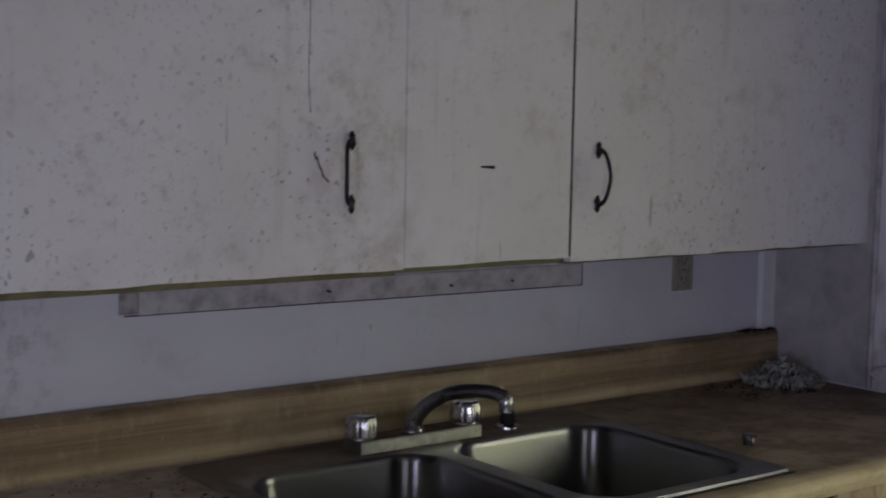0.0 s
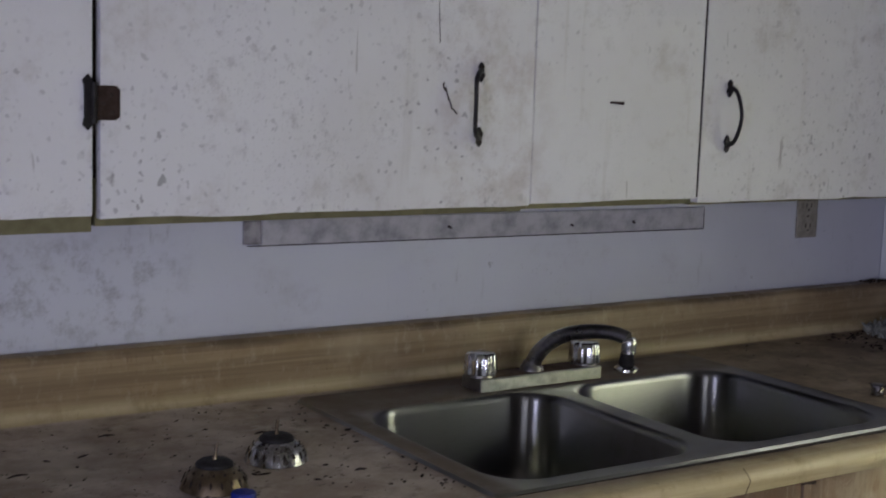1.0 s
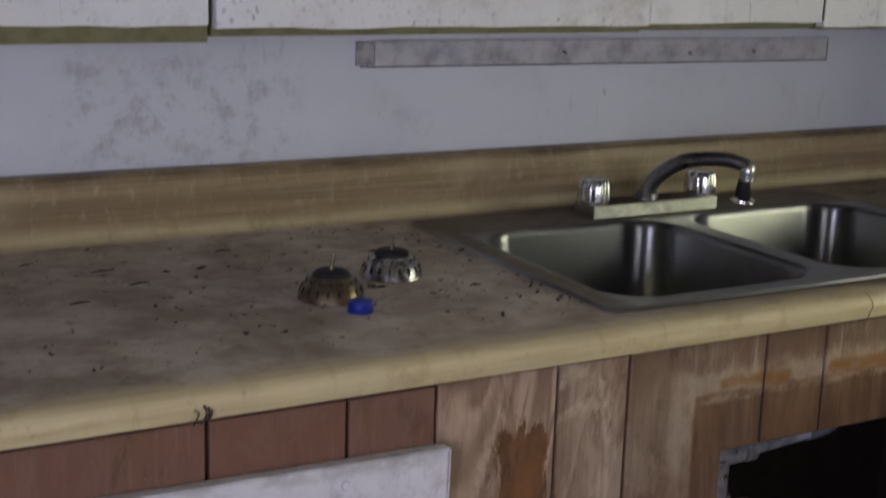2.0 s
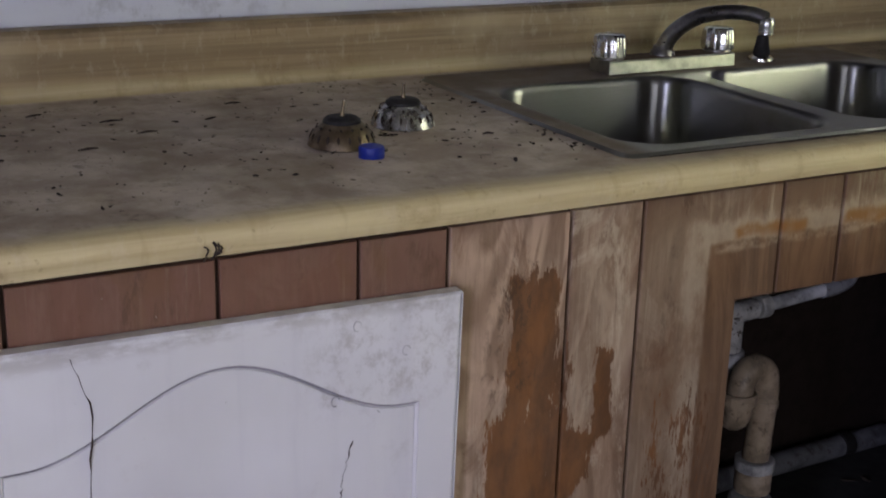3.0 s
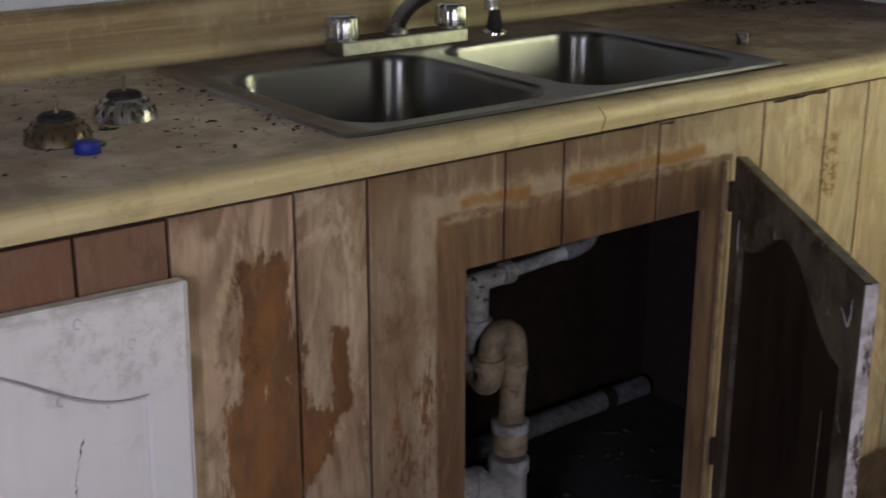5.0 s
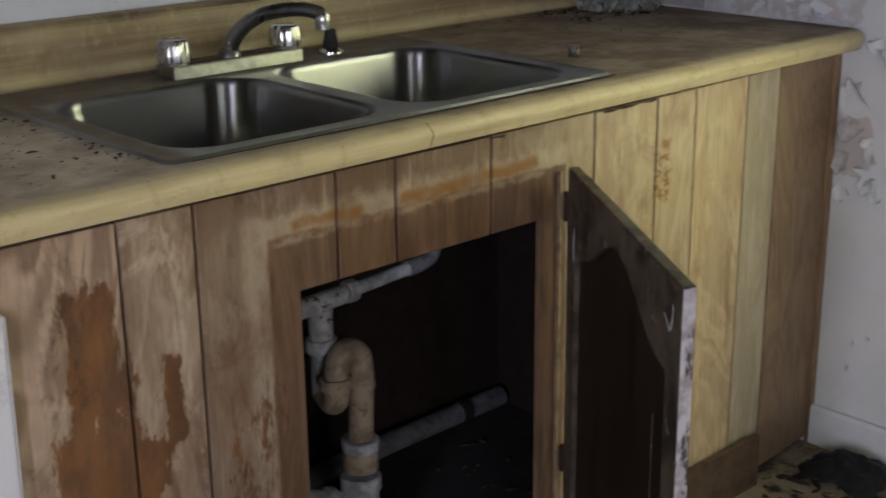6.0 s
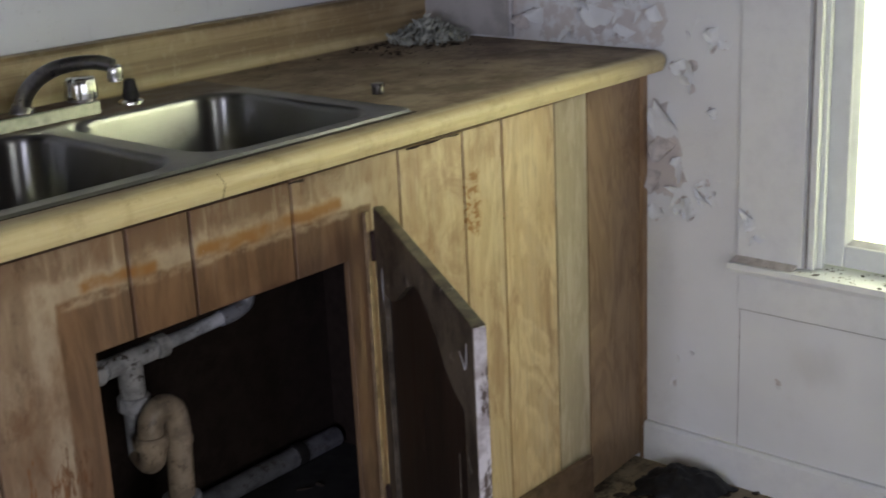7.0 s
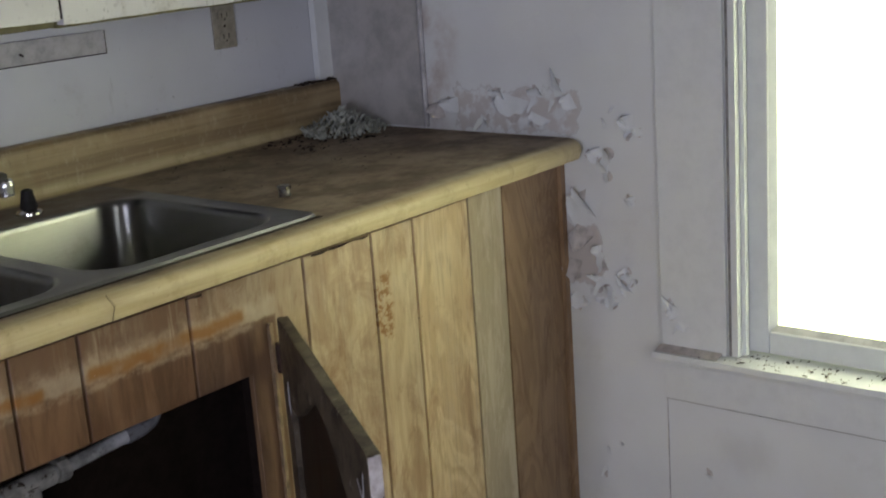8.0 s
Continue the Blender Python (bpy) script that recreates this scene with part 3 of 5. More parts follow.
def prism(poly, d0, d1, axis="y", bevel=0.0, bm=None):
    """A flat outline pushed along an axis: (x, z) along y, (y, z) along x, (x, y) along z."""
    b = bmesh.new()
    order = {"y": lambda u, v, d: (u, d, v), "x": lambda u, v, d: (d, u, v), "z": lambda u, v, d: (u, v, d)}[axis]
    lo = [b.verts.new(order(u, v, d0)) for u, v in poly]
    hi = [b.verts.new(order(u, v, d1)) for u, v in poly]
    b.faces.new(lo)
    b.faces.new(hi[::-1])
    for i in range(len(poly)):
        j = (i + 1) % len(poly)
        b.faces.new((lo[i], lo[j], hi[j], hi[i]))
    if bevel:
        bmesh.ops.recalc_face_normals(b, faces=b.faces)
        bmesh.ops.bevel(b, geom=[e for e in b.edges if e.calc_face_angle(0) > 0.8], offset=bevel, segments=2, affect="EDGES")
    return merge(bm, b)


def turned(profile, centre, sides=24, bm=None, axis=(0, 0, 1), flute=0.0, flutes=12):
    """A round body: (radius, height) rows swept about an axis from centre."""
    b = bmesh.new()
    q = Vector((0, 0, 1)).rotation_difference(Vector(axis).normalized())
    rings = []
    for r, h in profile:
        ring = []
        for i in range(sides):
            a = 2 * math.pi * i / sides
            rr = r * (1 - flute * (0.5 + 0.5 * math.cos(flutes * a)))
            ring.append(b.verts.new(Vector(centre) + q @ Vector((rr * math.cos(a), rr * math.sin(a), h))))
        rings.append(ring)
    for lo, hi in zip(rings, rings[1:]):
        for i in range(sides):
            j = (i + 1) % sides
            b.faces.new((lo[i], lo[j], hi[j], hi[i]))
    b.faces.new(rings[0][::-1])
    b.faces.new(rings[-1])
    return merge(bm, b)


def tube(points, radius, sides=16, bm=None, steps=8):
    """A round tube along a smooth path through points; radius may be a row of values."""
    pts = [Vector(p) for p in points]
    path, radii = [], []
    rs = radius if isinstance(radius, (list, tuple)) else [radius] * len(pts)
    for i in range(len(pts) - 1):
        p0, p1, p2, p3 = pts[max(i - 1, 0)], pts[i], pts[i + 1], pts[min(i + 2, len(pts) - 1)]
        for s in range(steps):
            u = s / steps
            path.append(0.5 * (2 * p1 + (p2 - p0) * u + (2 * p0 - 5 * p1 + 4 * p2 - p3) * u * u + (3 * p1 - p0 - 3 * p2 + p3) * u ** 3))
            radii.append(rs[i] * (1 - u) + rs[i + 1] * u)
    path.append(pts[-1])
    radii.append(rs[-1])
    b = bmesh.new()
    rings = []
    side = None
    for i, p in enumerate(path):
        d = (path[min(i + 1, len(path) - 1)] - path[max(i - 1, 0)]).normalized()
        if side is None:
            side = d.orthogonal().normalized()
        side = (side - d * side.dot(d)).normalized()
        other = d.cross(side)
        rings.append([b.verts.new(p + radii[i] * (math.cos(a) * side + math.sin(a) * other)) for a in [2 * math.pi * k / sides for k in range(sides)]])
    for lo, hi in zip(rings, rings[1:]):
        for i in range(sides):
            j = (i + 1) % sides
            b.faces.new((lo[i], lo[j], hi[j], hi[i]))
    b.faces.new(rings[0][::-1])
    b.faces.new(rings[-1])
    return merge(bm, b)


def crumb(bm, x, y, z, size, rng, flat=0.5, long=1.0):
    """An irregular grain that lies on a surface at height z."""
    b = bmesh.new()
    bmesh.ops.create_icosphere(b, subdivisions=1, radius=1)
    for v in b.verts:
        v.co *= rng.uniform(0.35, 1.15)
    m = Matrix.Translation((x, y, z + size * flat * 0.6)) @ Matrix.Rotation(rng.uniform(0, 6.28), 4, "Z") @ Matrix.Diagonal((size * long, size, size * flat, 1))
    bmesh.ops.transform(b, matrix=m, verts=b.verts)
    return merge(bm, b)


# ---- the room ----
ROOM_X, ROOM_Y, ROOM_Z = -3.9, -3.6, 2.45
solid("floor", block(ROOM_X, 0, ROOM_Y, 0, -0.1, 0), FLOOR, "filthy stained floor strewn with debris", "floor", "structure")
solid("ceiling", block(ROOM_X - 0.14, 0.14, ROOM_Y, 0.14, ROOM_Z, ROOM_Z + 0.1), CEIL, "unseen kitchen ceiling, darkened to cut bounce light", "ceiling", "structure")
solid("wall_back", block(ROOM_X, 0, 0, 0.14, 0, ROOM_Z), WALL, "dull white painted wall with smudges behind the sink", "wall", "structure")


def wall_with_opening(name, along, a0, a1, d0, d1, o0, o1, z0, z1, material, label):
    """A wall with one window opening; along is the axis of its length."""
    bm = None
    for p0, p1, q0, q1 in ((a0, o0, 0, ROOM_Z), (o1, a1, 0, ROOM_Z), (o0, o1, 0, z0), (o0, o1, z1, ROOM_Z)):
        bm = block(d0, d1, p0, p1, q0, q1, 0, bm) if along == "y" else block(p0, p1, d0, d1, q0, q1, 0, bm)
    bmesh.ops.remove_doubles(bm, verts=bm.verts, dist=1e-5)
    return solid(name, bm, material, label, "wall", "structure")


WIN_Y0, WIN_Y1, WIN_Z0, WIN_Z1 = -1.86, -0.978, 0.47, 1.90
wall_right = wall_with_opening("wall_right", "y", ROOM_Y, 0.0, 0.0, 0.078, WIN_Y0, WIN_Y1, WIN_Z0, WIN_Z1, SIDE, "white painted wall with blistered peeling paint beside the counter")
wall_with_opening("wall_front", "x", ROOM_X - 0.14, 0.14, ROOM_Y - 0.14, ROOM_Y, -3.20, -2.30, 0.10, 1.9, BACKWALL, "plain unseen wall, darkened to cut bounce light, with an opening behind the viewer")
wall_with_opening("wall_left", "y", ROOM_Y, 0.14, ROOM_X - 0.14, ROOM_X, -2.72, -2.08, 0.4, 1.7, BACKWALL, "plain unseen wall, darkened to cut bounce light, with a window")
solid("baseboard", prism([(-0.015, 0.0), (-0.015, 0.080), (-0.010, 0.088), (-0.0005, 0.088), (-0.0005, 0.0)], ROOM_Y, -0.60, "y"), TRIM, "white painted baseboard with chips and dirt", "baseboard", "structure")

# raised board and ridge by the room's corner
solid("wall_board", block(-0.006, -0.0005, -0.274, -0.002, 0.90, 2.4), STAINED_BOARD, "stained white board in the wall corner above the counter", "wall panel", "structure")
solid("trim", tube([(-0.006, -0.279, 0.90), (-0.007, -0.281, 1.3), (-0.006, -0.280, 2.4)], 0.006, 8), BATTEN, "ridge of old caulk and paint along a board", "trim", "structure", smooth=60)
solid("corner_trim", prism([(-0.050, -0.003), (-0.048, -0.018), (-0.004, -0.018), (-0.0065, -0.003)], 0.992, 1.215, "z"), TRIM, "narrow white corner board above the backsplash", "trim", "structure")


def side_window():
    w = thing("window_1", (0, -1.42, WIN_Z0), "old white wooden sash window with dusty glass", "window", kind="structure")
    y0, y1 = WIN_Y0, WIN_Y1
    part("casing", block(-0.016, -0.0005, y1 + 0.001, -0.840, 0.4995, 2.06, 0.0015), TRIM, w)
    part("casing", block(-0.016, -0.0005, y0 - 0.14, y0 - 0.001, 0.4995, 2.06, 0.0015), TRIM, w)
    part("casing", block(-0.018, -0.0005, y0 - 0.14, -0.840, 2.062, 2.19, 0.0015), TRIM, w)
    for y in (y1 - 0.011, y0 + 0.011):
        part("jamb", block(-0.012, 0.077, y - 0.010, y + 0.010, WIN_Z0 + 0.030, WIN_Z1, 0.001), TRIM, w)
    part("stop_bead", block(0.004, 0.016, y1 - 0.030, y1 - 0.0215, WIN_Z0 + 0.031, WIN_Z1, 0.001), TRIM, w)
    part("dark_line", block(-0.0130, -0.0119, y1 - 0.0085, y1 - 0.0035, WIN_Z0 + 0.031, WIN_Z1), DUST, w, "dark dirt in the joint of the jamb")
    sash = part("sash", block(0.030, 0.062, y1 - 0.063, y1 - 0.022, 0.502, 1.29, 0.003), TRIM, w)
    part("stile", block(0.030, 0.062, y0 + 0.022, y0 + 0.063, 0.502, 1.29, 0.003), TRIM, sash)
    part("bottom_rail", block(0.030, 0.062, y0 + 0.0635, y1 - 0.0635, 0.502, 0.545, 0.003), TRIM, sash)
    part("meeting_rail", block(0.030, 0.062, y0 + 0.0635, y1 - 0.0635, 1.25, 1.29, 0.003), TRIM, sash)
    putty = part("glazing_putty", prism([(0.034, 0.5455), (0.048, 0.5455), (0.048, 0.556)], y0 + 0.064, y1 - 0.064, "y"), BATTEN, sash)
    part("glazing_bead", prism([(0.034, y1 - 0.0635), (0.048, y1 - 0.0635), (0.048, y1 - 0.074)], 0.546, 1.249, "z"), TRIM, sash)
    upper = part("upper_sash", block(0.068, 0.098, y0 + 0.022, y1 - 0.022, 1.86, 1.895, 0.002), TRIM, w)
    part("stile", block(0.068, 0.098, y1 - 0.063, y1 - 0.022, 1.26, 1.859, 0.002), TRIM, upper)
    part("stile", block(0.068, 0.098, y0 + 0.022, y0 + 0.063, 1.26, 1.859, 0.002), TRIM, upper)
    for x, z0, z1 in ((0.049, 0.54, 1.255), (0.082, 1.26, 1.865)):
        pane = part("pane", block(x, x + 0.003, y0 + 0.060, y1 - 0.060, z0, z1), GLASS, w)
        pane.visible_shadow = False
    sill = prism([(-0.046, 0.478), (-0.050, 0.487), (-0.046, 0.497), (0.029, 0.4995), (0.029, 0.4775), (-0.0005, 0.4775), (-0.0005, 0.475)], y0 - 0.17, -0.836, "y")
    part("window_sill", sill, TRIM, w, "white window sill littered with dead flies and paint chips", 30)
    part("bare_patch", prism([(-0.0165, 0.4995), (-0.041, 0.4985), (-0.0165, 0.5055)], -0.968, -0.838, "y"), BARE, w, "bare grey-brown wood where paint broke off")
    part("apron", block(-0.011, -0.0005, y0 - 0.13, -0.842, 0.392, 0.4745, 0.001), TRIM, w)
    part("dark_line", block(-0.0108, -0.0005, y0 - 0.13, -0.842, 0.3908, 0.3917), DUST, w, "dark joint under the apron")
    part("outer_sill", block(0.0295, 0.11, y0 + 0.001, y1 - 0.001, 0.455, 0.498), TRIM, w)
    return w


side_window()
wall_seam = solid("wall_seam", block(-0.0012, -0.0002, -0.8415, -0.8395, 0.088, 0.392), BATTEN, "hairline joint between two wall boards", "wall joint", "structure")


def left_window():
    w = thing("window_2", (ROOM_X, -2.40, 0.4), "plain white window frame in the far wall", "window", kind="structure")
    for y0, y1, z0, z1 in ((-2.72, -2.68, 0.4, 1.7), (-2.12, -2.08, 0.4, 1.7), (-2.679, -2.121, 0.4, 0.44), (-2.679, -2.121, 1.66, 1.7)):
        part("window_frame", block(ROOM_X - 0.10, ROOM_X - 0.05, y0, y1, z0, z1, 0.003), TRIM, w)


left_window()
ground = solid("ground", block(-40, 40, -40, 40, -0.62, -0.12), plain("garden_ground", (0.09, 0.10, 0.04), 0.9, 0, 0.6, 3), "rough garden ground outside the house", "ground", "structure")
solid("backdrop", block(1.30, 1.32, -7.0, 4.5, -0.12, 5.0), GLOW, "overexposed pale garden light outside the window", "backdrop", "structure")


# ---- base cabinet ----
def face_y(x):
    """Front of the panelling: it draws back a little towards the side wall."""
    return -0.644 if x < -0.42 else -0.644 + 0.032 * (x + 0.42) / 0.42


OPEN_X0, OPEN_X1, OPEN_Z0, OPEN_Z1 = -1.357, -0.890, 0.11, 0.694
GROOVES = [-3.30, -3.14, -2.98, -2.87, -2.71, -2.60, -2.38, -2.275, -2.059, -1.898, -1.787, -1.621, -1.515, -1.291, -1.185, -0.997, -0.764, -0.605, -0.499, -0.337, -0.222, -0.002]


def base_cabinet():
    cab = thing("sink_base_cabinet", (-1.5, -0.32, 0), "weathered panelled base cabinet with an open sink compartment", "cabinet")
    gap = 0.0026
    for x0, x1 in zip(GROOVES, GROOVES[1:]):
        a, b = x0 + gap, x1 - gap
        top, low = 0.8458 + 0.0016 * math.sin(x0 * 37.0), 0.012
        if b <= OPEN_X0 or a >= OPEN_X1:
            outline = [(a, low), (b, low), (b, top), (a, top)]
        elif a < OPEN_X0:
            outline = [(a, low), (OPEN_X0, low), (OPEN_X0, OPEN_Z1), (b, OPEN_Z1), (b, top), (a, top)]
        elif b > OPEN_X1:
            outline = [(a, OPEN_Z1), (OPEN_X1, OPEN_Z1), (OPEN_X1, low), (b, low), (b, top), (a, top)]
        else:
            outline = [(a, OPEN_Z1), (b, OPEN_Z1), (b, top), (a, top)]
        bm = prism(outline, 0.0, 0.009)
        for v in bm.verts:
            v.co.y += face_y(v.co.x)
        bmesh.ops.recalc_face_normals(bm, faces=bm.faces)
        bmesh.ops.bevel(bm, geom=[e for e in bm.edges if all(v.co.y < face_y(v.co.x) + 0.001 for v in e.verts)], offset=0.0010, segments=1, affect="EDGES")
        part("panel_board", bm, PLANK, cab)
    # Ragged dark strips on the boards, just below the worktop edge.
    rng = random.Random(17)
    for a, b in ((-0.745, -0.612), (-1.000, -0.970)):
        steps = max(3, int((b - a) / 0.012))
        low_edge = [(a + (b - a) * i / steps, 0.8445 - rng.uniform(0.0003, 0.0042)) for i in range(steps + 1)]
        part("dark_edge_strip", prism([(a, 0.8450)] + low_edge + [(b, 0.8450)], -0.6452, -0.6442), GROOVE, cab, "ragged dark strip under the worktop edge")
    # frame behind the boards, seen in the grooves and round the opening; shade painted in
    frame_wood = block(-3.30, OPEN_X0 + 0.0, -0.604, -0.590, 0.012, 0.852)
    frame_wood = block(OPEN_X1 + 0.055, -0.004, -0.604, -0.590, 0.012, 0.852, 0, frame_wood)
    frame_wood = block(OPEN_X0, OPEN_X1 + 0.0549, -0.604, -0.590, OPEN_Z1, 0.852, 0, frame_wood)
    part("face_frame", frame_wood, INSIDE, cab, "frame behind the boards, darkened as shade")
    # Dark filler paints the shade in the grooves and the gap under the lip.
    part("filler", block(-3.30, OPEN_X0, -0.6345, -0.6045, 0.012, 0.852), GROOVE, cab)
    part("filler", block(OPEN_X0 + 0.0005, OPEN_X1 - 0.0005, -0.6345, -0.6045, OPEN_Z1 + 0.001, 0.852), GROOVE, cab)
    part("filler", block(OPEN_X1 + 0.035, -0.45, -0.6345, -0.6045, 0.012, 0.852), GROOVE, cab)
    part("hinge_strip", block(-0.8530, -0.8455, -0.6515, -0.6445, OPEN_Z0, 0.765, 0.0015), RAW, cab, "raw pine strip worn bare beside the hinges")
    part("kickboard", block(-3.3, -0.255, -0.659, -0.6445, 0.0, 0.112, 0.003), KICK, cab, "dirty brown kickboard")
    part("bottom", block(-2.6, -0.30, -0.589, -0.004, 0.075, 0.093), SHADED_BOTTOM, cab)
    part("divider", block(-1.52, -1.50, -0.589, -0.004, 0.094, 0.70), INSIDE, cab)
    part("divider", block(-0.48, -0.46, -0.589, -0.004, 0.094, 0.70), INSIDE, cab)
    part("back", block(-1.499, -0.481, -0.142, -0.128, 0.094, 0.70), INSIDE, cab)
    part("end_strip", block(-0.016, -0.0006, -0.622, -0.6125, 0.0, 0.853, 0.001), PLANK, cab, "thin corner moulding against the wall")
    return cab


base_cabinet()


def arch(x, half, low, rise):
    u = min(abs(x) / (half * 0.92), 1.0)
    return low + rise * 0.5 * (1 + math.cos(math.pi * u))


def cathedral_door(name, label, where, face, back, edge, cracks=False):
    """A frame-and-panel door with an arched panel; built upright from its hinge side, front towards -y, then placed."""
    wide, z0, z1, thick = 0.567, 0.135, 0.775, 0.018
    d = thing(name, where.translation, label, "cabinet door", "arched cabinet doors")
    rim, low, rise = 0.052, 0.650, 0.079
    half = wide / 2 - rim
    steps = 28
    curve = [(-half + 2 * half * i / steps, arch(-half + 2 * half * i / steps, half, low, rise)) for i in range(steps + 1)]
    c = -wide / 2

    def lay(pname, bm, material, note="", smooth=0.0, parent=None):
        bmesh.ops.translate(bm, verts=bm.verts, vec=(c, 0, 0))
        bmesh.ops.transform(bm, matrix=where, verts=bm.verts)
        return part(pname, bm, material, parent or d, note, smooth)

    f, k = -thick, 0.0

    def eased(bm):
        """Round over the door's outer edges only, so that stile and rail meet flush."""
        def outer(e):
            p, q = (v.co for v in e.verts)
            return all(abs(v.y - f) < 1e-5 for v in (p, q)) and (all(abs(abs(v.x) - wide / 2) < 1e-5 for v in (p, q)) or all(v.z > z1 - 1e-5 for v in (p, q)) or all(v.z < z0 + 1e-5 for v in (p, q)))
        bmesh.ops.recalc_face_normals(bm, faces=bm.faces)
        bmesh.ops.bevel(bm, geom=[e for e in bm.edges if outer(e)], offset=0.006, segments=3, profile=0.5, affect="EDGES")
        return bm

    for s in (-1, 1):
        a, b = sorted((s * wide / 2, s * half))
        st = lay("stile", eased(prism([(a, z0), (b, z0), (b, z1), (a, z1)], f, -0.0090)), face)
        lay("stile_back", prism([(a + 0.001, z0 + 0.001), (b, z0 + 0.001), (b, z1 - 0.001), (a + 0.001, z1 - 0.001)], -0.0088, k), back, parent=st)
    top = [(-half, z1)] + [(x, z) for x, z in curve] + [(half, z1)]
    r = lay("top_rail", eased(prism(top, f, -0.0090)), face)
    lay("rail_back", prism([(x, z if z < z1 else z1 - 0.001) for x, z in top], -0.0088, k), back, parent=r)
    r = lay("bottom_rail", prism([(-half, z0), (half, z0), (half, z0 + rim), (-half, z0 + rim)], f, -0.0090), face)
    lay("rail_back", prism([(-half, z0 + 0.001), (half, z0 + 0.001), (half, z0 + rim), (-half, z0 + rim)], -0.0088, k), back, parent=r)
    body = [(-half, z0 + rim), (half, z0 + rim)] + [(x, z) for x, z in curve[::-1]]
    panel = lay("panel", prism(body, f + 0.005, -0.0105), face)
    lay("panel_back", prism(body, -0.0103, -0.0085), BACK, parent=panel)
    inner = 0.985
    field = [(-half * inner, z0 + rim + 0.012), (half * inner, z0 + rim + 0.012)] + [(x * inner, z - 0.0042) for x, z in curve[::-1]]
    lay("raised_field", prism(field, f + 0.002, f + 0.0048, bevel=0.0012), face, parent=panel)
    loop = [(x, f + 0.0035, z - 0.001) for x, z in curve]
    # The arch moulding is grey; the side mouldings keep the door's colour.
    lay("moulding", tube(loop, 0.0026, 6, steps=1), MOULDING, smooth=60, parent=panel)
    lay("moulding", tube([(half - 0.001, f + 0.0035, low), (half - 0.001, f + 0.0035, z0 + rim)], 0.0025, 6, steps=1), face, smooth=60, parent=panel)
    lay("moulding", tube([(-half + 0.001, f + 0.0035, low), (-half + 0.001, f + 0.0035, z0 + rim)], 0.0025, 6, steps=1), face, smooth=60, parent=panel)
    for s in (-1, 1):
        lay("edge_paint", block(s * (wide / 2 + 0.0004) - 0.0004, s * (wide / 2 + 0.0004) + 0.0004, f + 0.0015, k - 0.0008, z0 + 0.001, z1 - 0.001), edge if (s < 0 or cracks) else GRIMY)
    lay("edge_paint", block(-wide / 2 + 0.001, wide / 2 - 0.001, f + 0.0015, k - 0.0008, z1 + 0.0001, z1 + 0.0009), edge if cracks else GRIMY)
    if cracks:
        rng = random.Random(4)
        for path in ([(-0.157, 0.762), (-0.140, 0.713), (-0.142, 0.635), (-0.141, 0.575), (-0.150, 0.50), (-0.139, 0.42), (-0.146, 0.30), (-0.140, 0.20)], [(0.149, 0.615), (0.143, 0.590), (0.138, 0.561), (0.136, 0.54), (0.152, 0.507), (0.145, 0.47), (0.139, 0.40), (0.147, 0.31)]):
            pts = []
            for (xa, za), (xb, zb) in zip(path, path[1:]):
                for i in range(5):
                    u = i / 5
                    pts.append((xa + (xb - xa) * u + rng.uniform(-0.0022, 0.0022), f + (0.0005 if za > 0.70 else 0.0022) - 0.0006, za + (zb - za) * u))
            lay("crack", tube(pts, [rng.choice((0.0002, 0.0003, 0.0005, 0.0011)) for _ in pts], 5, steps=1), GROOVE, "thin dark crack", parent=panel)
        for x, z in ((0.052 + 0.1, 0.752), (0.213, 0.715), (0.127, 0.667)):
            lay("paint_blister", tube([(x + 0.005 * math.cos(a), f - 0.0006, z + 0.006 * math.sin(a)) for a in (0.3, 1.2, 2.2, 3.2, 4.2, 5.0)], 0.0007, 5, steps=2), BATTEN, parent=r)
    else:
        lay("paint_scrape", tube([(-0.252, 0.0004, 0.744), (-0.251, 0.0004, 0.724), (-0.244, 0.0004, 0.708), (-0.230, 0.0004, 0.716), (-0.218, 0.0004, 0.722)], [0.0003, 0.0009, 0.0014, 0.0007, 0.0003], 6, steps=3), BATTEN, "pale scrape in the brown paint", parent=r)
        lay("paint_scrape", tube([(0.238, 0.0004, 0.688), (0.239, 0.0004, 0.660), (0.237, 0.0004, 0.636)], [0.0006, 0.0016, 0.0006], 6, steps=3), BATTEN, "pale scrape in the brown paint", parent=r)
        lay("drip", tube([(-0.165, -0.0084, 0.560), (-0.163, -0.0084, 0.44), (-0.166, -0.0084, 0.30)], 0.0010, 5, steps=4), GRIMY, "thin dried drip", parent=panel)
    return d


# the closed door: its free right edge stands at x = -1.778
cathedral_door("cabinet_door", "closed chalky white arched-panel cabinet door with cracks", pose(-1.7905, -0.6455, 0.0, 0, 1.0, 0), CHALK, GRIMY, CHALK, True)
# the open door: hinged at x = -0.85, swung towards the room
SWING = math.degrees(math.atan2(0.474, 0.324))
open_door = cathedral_door("cabinet_door", "open cabinet door, dark brown arched back, chipped white edge", pose(-0.848, -0.664, 0.0, 0, 0, SWING), CHALK, GRIMY, CHIPPED)
for z in (0.66, 0.22):
    part("hinge", turned([(0.004, -0.024), (0.0055, -0.022), (0.0055, 0.022), (0.004, 0.024)], (-0.845, -0.6585, z + 0.05), 10), RUST, open_door)


# ---- worktop ----
LIP_Y, TOP_Z = -0.682, 0.895
HOLE = (-1.513, -0.713, -0.603, -0.086)


